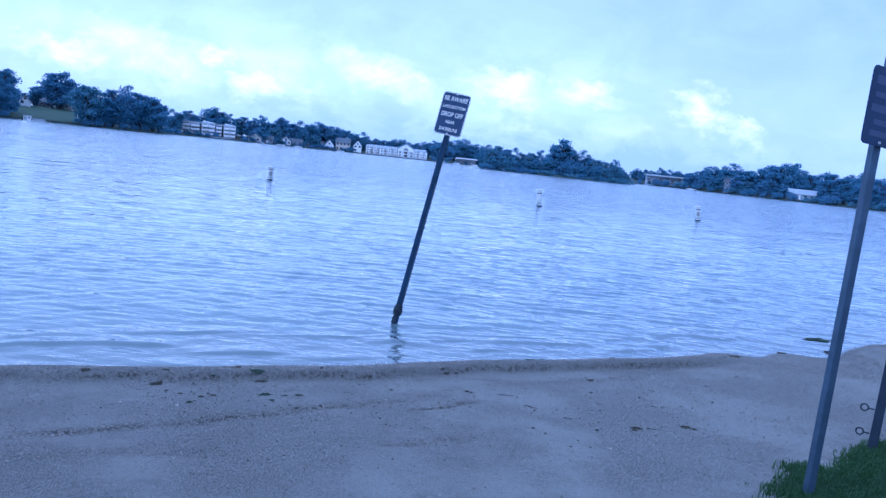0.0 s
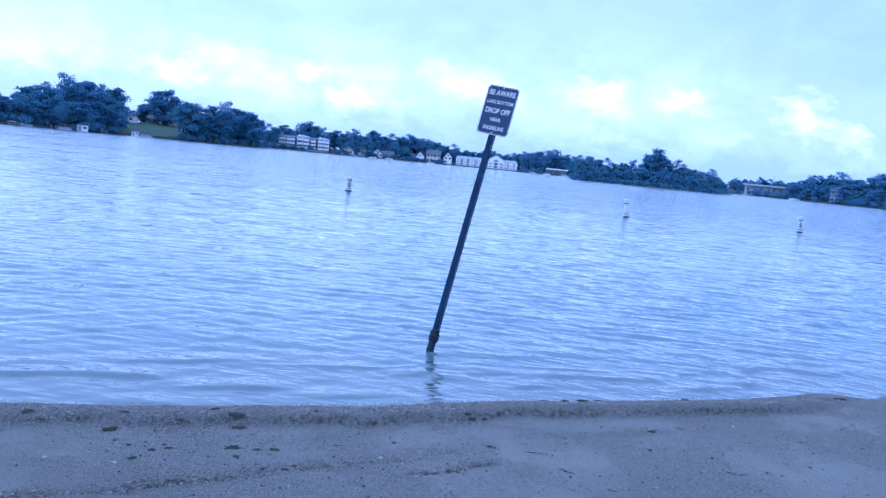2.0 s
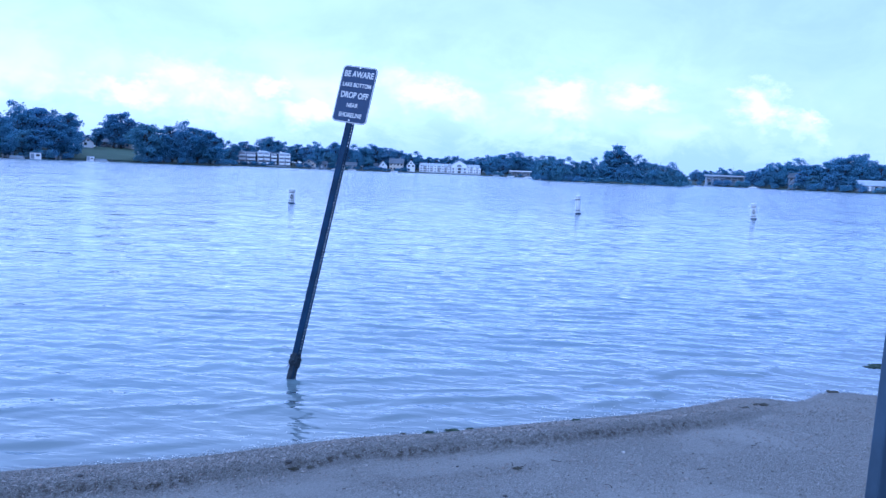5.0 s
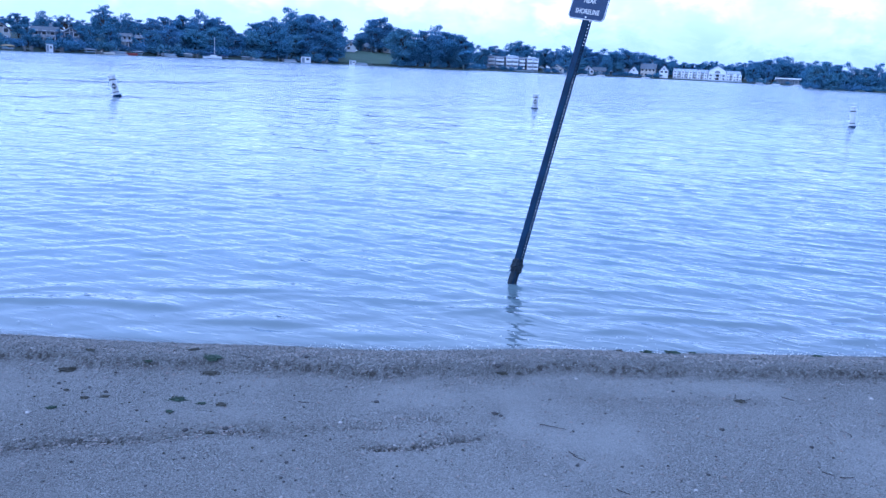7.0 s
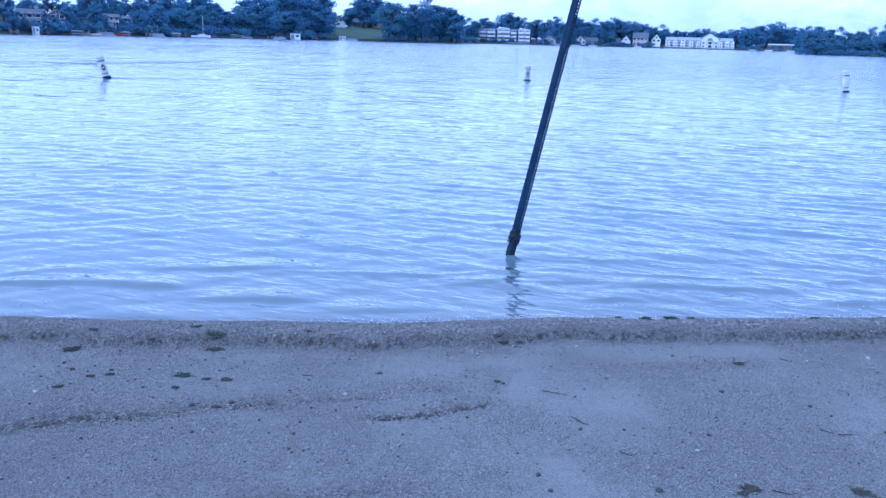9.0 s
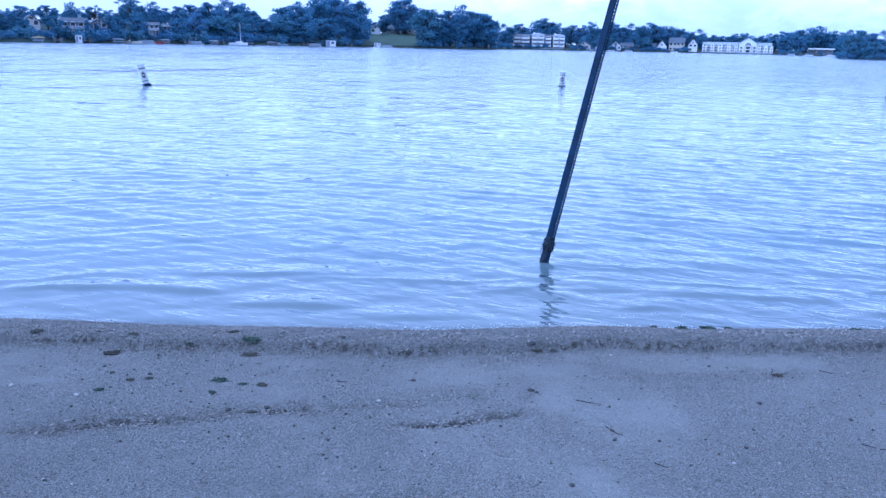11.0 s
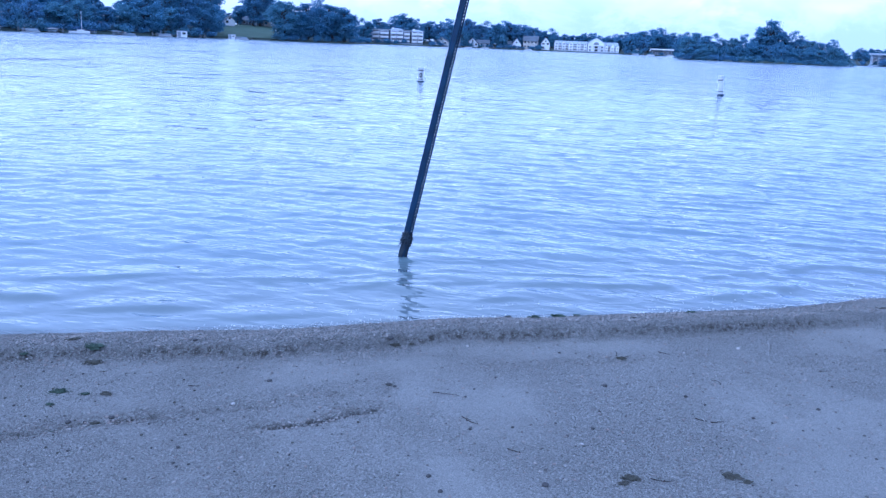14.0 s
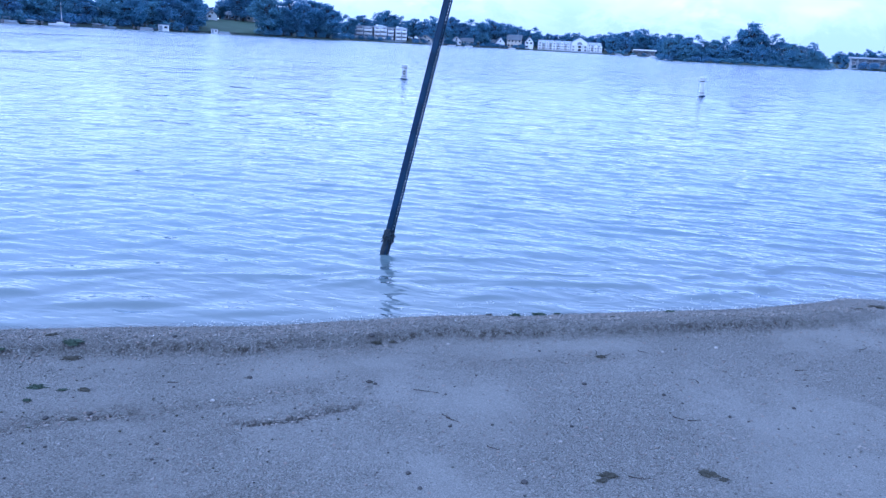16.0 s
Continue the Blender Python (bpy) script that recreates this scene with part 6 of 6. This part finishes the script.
def gravel():
    rs = np.random.RandomState(21)
    n = 260000
    x, y = rs.uniform(-3.2, 5.4, n), rs.uniform(1.7, 7.0, n)
    z, s = beach_height(x[None], y[None])
    z, s = z[0], s[0]
    drift = drift_mask(x[None], y[None], 1.3)[0]
    streak = np.clip(fbm(x[None] * 0.8, y[None] * 2.4, 71)[0], 0, 1)
    grit = np.clip(0.4 + 1.2 * fbm(x[None] * 1.5, y[None] * 1.5, 77)[0], 0, 1)
    p = 0.03 + 0.16 * grit ** 2 + 0.8 * np.exp(-((s - 0.36) / 0.20) ** 2) * (0.2 + 0.8 * bank_end(x)) + 0.62 * drift + 0.14 * streak
    keep = (rs.uniform(0, 1, n) < p) & (s > 0.04)
    size = (0.0019 + 0.0018 * rs.exponential(1.0, n)) * (1.0 + 0.6 * drift)
    rows = [(x[i], y[i], z[i], min(size[i], 0.0072)) for i in np.nonzero(keep)[0]]
    me = ico(rows)
    me.materials.append(STONES)
    tagged(new("gravel", me), "mixed small pebbles and shell bits on the sand", "gravel", kind="stuff")


gravel()


def pebble(x, y, r, seed, mat, label):
    bm = bmesh.new()
    bmesh.ops.create_icosphere(bm, subdivisions=2, radius=r)
    for v in bm.verts:
        v.co *= 1 + 0.25 * noise.noise(v.co * (0.9 / r) + Vector((seed, 0, 0)))
        v.co.z *= 0.6
    for f in bm.faces:
        f.smooth = True
    ob = mesh_object("pebble", bm, mat)
    ob.matrix_basis = pose(x, y, beach_point(x, y) + r * 0.25, 0, 0, seed * 37)
    tagged(ob, label, "stone", "stones on the sand")


for i, (x, y, r) in enumerate(((-0.26, 3.66, 0.013), (0.21, 4.30, 0.017), (-0.75, 4.02, 0.013), (-1.48, 3.39, 0.011), (-0.76, 3.16, 0.012), (-0.91, 3.10, 0.012), (1.29, 3.85, 0.012), (0.55, 2.85, 0.010), (0.60, 2.75, 0.009), (0.96, 2.83, 0.013),
                               (1.11, 4.32, 0.009), (1.65, 3.78, 0.010), (0.29, 3.68, 0.013), (0.32, 3.66, 0.010), (1.18, 3.36, 0.009), (0.68, 3.27, 0.008), (1.89, 3.57, 0.008), (2.21, 3.70, 0.009), (-1.75, 3.42, 0.010), (-0.4, 2.95, 0.008))):
    pebble(x, y, r, i + 1, DARK_STONE, "small dark wet stone lying on the sand")
rg = random.Random(61)
for i in range(110):
    x, y = rg.uniform(-2.4, 2.6), rg.uniform(1.9, 4.2)
    if 0.1 < inland(x, y) < 2.6:
        pebble(x, y, rg.uniform(0.003, 0.007), i + 100, DARK_STONE, "small dark wet stone lying on the sand")
for i in range(90):
    x, y = rg.gauss(-1.2, 0.55), rg.uniform(2.7, 3.75)
    if 0.65 < inland(x, y) < 2.2:
        pebble(x, y, rg.uniform(0.0025, 0.0065), i + 300, DRY_WEED if i % 3 else DARK_STONE, "small damp clod of dirt and weed on the sand" if i % 3 else "small dark wet stone lying on the sand")
for i, (x, y, r) in enumerate(((-1.95, 3.05, 0.011), (0.62, 4.36, 0.010), (-0.05, 3.22, 0.006), (2.10, 4.54, 0.012), (0.9, 2.45, 0.010), (1.25, 2.2, 0.007), (-0.75, 2.9, 0.006), (1.78, 4.42, 0.007), (-1.62, 3.06, 0.012), (-0.33, 3.36, 0.010), (1.12, 3.20, 0.008), (1.20, 4.78, 0.010))):
    pebble(x, y, r, i + 40, STONE_PALE, "small pale shell-like stone on the sand")


def weed_clump(x, y, size, seed, label, dry=False):
    rg = random.Random(seed)
    bm = bmesh.new()
    bmesh.ops.create_icosphere(bm, subdivisions=4, radius=1.0)
    off = Vector((seed * 3.3, 1.7, 0))
    tall = rg.uniform(0.14, 0.28)
    for v in bm.verts:
        k = size * max(0.22, 0.8 + 0.9 * noise.fractal(v.co * 1.5 + off, 0.7, 2.1, 6) + 0.25 * noise.noise(v.co * 9 + off))
        v.co = Vector((v.co.x * k * 0.85, v.co.y * k * 0.5, v.co.z * k * tall))
    for _ in range(int(40 + 70 * size / 0.06)):
        a, q = rg.uniform(0, 6.28), abs(rg.gauss(0, 0.5))
        p = Vector((size * q * math.cos(a), size * 0.6 * q * math.sin(a), rg.uniform(0.0, 0.12) * size * max(0, 1.2 - q)))
        e = p + Vector((rg.gauss(0, 0.3) * size, rg.gauss(0, 0.22) * size, rg.uniform(-0.04, 0.05) * size))
        rod(bm, p, e, 0.0020, 0.0008, 4)
    ob = mesh_object("weed_clump", bm, DRY_WEED if dry else WEED)
    ob.matrix_basis = pose(x, y, max(beach_point(x, y), -0.01) + 0.004, 0, 0, seed * 23 % 60 - 20)
    tagged(ob, label, "water weed", "washed-up weed")


# place, size, and whether it has dried brown
for i, (x, y, sz, dry) in enumerate(((-1.21, 3.88, 0.050, False), (-1.17, 3.79, 0.044, True), (-1.84, 3.60, 0.045, True), (-1.12, 3.40, 0.038, False), (-0.99, 3.38, 0.020, False), (-0.90, 3.39, 0.026, True), (-1.51, 3.28, 0.020, True), (-1.56, 3.13, 0.022, False),
                                     (-1.07, 3.25, 0.018, False), (-1.44, 3.33, 0.018, True), (-1.50, 3.77, 0.022, False), (-1.81, 3.74, 0.024, True), (-1.35, 3.95, 0.030, True), (-1.65, 3.34, 0.016, True), (-0.80, 3.10, 0.022, True), (-0.94, 3.03, 0.018, False),
                                     (-1.6, 2.66, 0.035, True), (0.24, 4.29, 0.030, True), (0.32, 4.31, 0.022, True), (0.29, 3.68, 0.018, True), (1.00, 5.02, 0.040, False), (1.16, 5.06, 0.046, False), (1.27, 5.08, 0.026, False), (0.84, 4.98, 0.024, True),
                                     (1.42, 4.24, 0.024, True), (1.58, 4.88, 0.020, True), (2.0, 5.22, 0.028, False), (3.46, 5.60, 0.055, True), (3.3, 5.5, 0.035, True), (5.45, 7.14, 0.17, False), (5.15, 6.42, 0.11, True), (4.38, 6.20, 0.05, True), (1.27, 2.94, 0.034, True), (1.24, 2.90, 0.020, True), (1.64, 3.00, 0.034, True), (1.69, 2.97, 0.018, True), (-2.3, 3.62, 0.035, True))):
    weed_clump(x, y, sz, i + 3, "matted brown-green weed drying on the sand" if dry else "dark green clump of washed-up water weed", dry)


def twig(x, y, length, turn, bend, seed):
    rg = random.Random(seed)
    bm = bmesh.new()
    p, a = Vector((0, 0, 0)), 0.0
    r = 0.0026
    for i in range(6):
        a += bend / 6 + rg.gauss(0, 0.12)
        q = p + Vector((math.cos(a), math.sin(a), rg.gauss(0, 0.03))) * (length / 6)
        rod(bm, p, q, r, r * 0.85, 6)
        if i in (2, 4):
            rod(bm, q, q + Vector((math.cos(a + 0.9), math.sin(a + 0.9), 0.1)) * length * 0.16, r * 0.6, r * 0.3, 5)
        p, r = q, r * 0.86
    ob = mesh_object("twig", bm, TWIG)
    ob.matrix_basis = pose(x, y, beach_point(x, y) + 0.005, 0, 0, turn)
    tagged(ob, "thin dark twig lying on the sand", "twig", "twigs on the sand")


for i, (x, y, ln, turn, bend) in enumerate(((1.34, 2.94, 0.09, -10, 0.3), (1.69, 3.49, 0.06, 5, 0.4), (0.66, 3.35, 0.06, -35, 0.2), (0.64, 3.38, 0.05, -60, 0.2), (0.83, 3.10, 0.055, -40, 0.2), (1.43, 4.25, 0.07, 25, 0.8), (1.64, 4.39, 0.06, -30, 0.4), (1.63, 3.52, 0.05, -30, 0.3),
                                            (1.40, 4.27, 0.06, 70, 0.5), (0.5, 3.6, 0.12, -8, 0.1), (1.85, 3.95, 0.07, 70, 1.4), (-0.6, 3.55, 0.05, 5, 0.4), (-1.4, 3.92, 0.07, 60, 0.3), (-1.44, 3.90, 0.06, 80, 0.3), (2.4, 4.2, 0.08, 20, 0.5), (2.9, 4.6, 0.10, 10, 0.6))):
    twig(x, y, ln, turn, bend, i + 5)


def dead_leaf(x, y, size, turn, seed):
    bm = bmesh.new()
    rows = []
    for i in range(7):
        f = i / 6
        w = size * 0.38 * math.sin(math.pi * min(0.98, 0.06 + 0.92 * f)) ** 0.8
        xx = size * (f - 0.5)
        rows.append([bm.verts.new((xx, sy * w, 0.004 + 0.25 * abs(sy) * w + 0.05 * size * math.sin(3 * f + seed))) for sy in (-1, -0.5, 0, 0.5, 1)])
    for a, b in zip(rows, rows[1:]):
        for i in range(4):
            bm.faces.new((a[i], a[i + 1], b[i + 1], b[i]))
    bmesh.ops.solidify(bm, geom=bm.faces[:], thickness=0.0015)
    ob = mesh_object("dead_leaf", bm, DEAD_LEAF)
    ob.matrix_basis = pose(x, y, beach_point(x, y) - 0.002, 0, 0, turn)
    tagged(ob, "curled brown dead leaf on the sand", "leaf", "dead leaves on the sand")


for i, (x, y, sz, turn) in enumerate(((1.29, 3.85, 0.035, -30), (1.65, 3.78, 0.03, 10), (0.2, 2.5, 0.04, 60))):
    dead_leaf(x, y, sz * 0.55, turn, i)


def grass_patch():
    """Blades and tufts round the two posts."""
    rs = np.random.RandomState(5)
    verts, faces = [], []
    n = 90000
    cx, cy = rs.uniform(1.3, 7.8, n), rs.uniform(-3.8, 4.6, n)
    cx[::2], cy[::2] = rs.normal(2.35, 0.7, n // 2), rs.normal(1.95, 0.75, n // 2)
    edge = fbm(cx[None] * 2.2, cy[None] * 2.2, 131)[0]
    line = (cy - 1.95) - 0.62 * (cx - 1.75) + 0.30 * edge + rs.normal(0, 0.05, n)
    ok = (line < 0.0) & (cx > 1.62 + rs.normal(0, 0.07, n) + 0.14 * edge + 0.55 * np.clip(0.9 - cy, 0, 5) ** 0.8 + 0.3 * edge * np.clip(0.9 - cy, 0, 2))
    cx, cy = cx[ok], cy[ok]
    z, _ = beach_height(cx[None], cy[None])
    for x, y, zz in zip(cx, cy, z[0]):
        for _ in range(3):
            h = rs.uniform(0.012, 0.042) * (1.6 if rs.uniform() < 0.08 else 1.0)
            a = rs.uniform(0, 6.28)
            lx, ly = math.cos(a) * h * 0.5, math.sin(a) * h * 0.5
            w = rs.uniform(0.0016, 0.0034)
            px, py = -math.sin(a + 0.6) * w, math.cos(a + 0.6) * w
            x0, y0 = x + rs.normal(0, 0.012), y + rs.normal(0, 0.012)
            i = len(verts)
            verts += [(x0 - px, y0 - py, zz - 0.01), (x0 + px, y0 + py, zz - 0.01), (x0 + lx * 0.45 + px * 0.8, y0 + ly * 0.45 + py * 0.8, zz + h * 0.65), (x0 + lx * 0.45 - px * 0.8, y0 + ly * 0.45 - py * 0.8, zz + h * 0.65), (x0 + lx, y0 + ly, zz + h * 0.9)]
            faces += [(i, i + 1, i + 2, i + 3), (i + 3, i + 2, i + 4)]
    me = bpy.data.meshes.new("grass")
    me.from_pydata(verts, [], faces)
    me.materials.append(GRASS)
    tagged(new("grass", me), "short green grass at the edge of the sand", "grass", kind="stuff")


grass_patch()


def foam():
    """Scraps of froth along the waterline."""
    rs = np.random.RandomState(31)
    n = 1500
    x = rs.uniform(-4.0, 7.5, n)
    s = rs.normal(-0.01, 0.035, n) - 0.22 * (rs.uniform(0, 1, n) < 0.12)
    y = shore_line(x) - 1.055 * s
    gate = fbm(x[None] * 1.4, y[None] * 0.4, 611)[0]
    ok = gate > 0.0
    z = np.maximum(beach_height(x[None], y[None])[0][0], 0.004) + 0.003
    rows = [(x[i], y[i], z[i], rs.uniform(0.0018, 0.0050)) for i in np.nonzero(ok)[0]]
    me = ico(rows)
    me.materials.append(BUOY_WHITE)
    tagged(new("foam", me), "thin broken line of white froth at the waterline", "foam", kind="stuff")


foam()
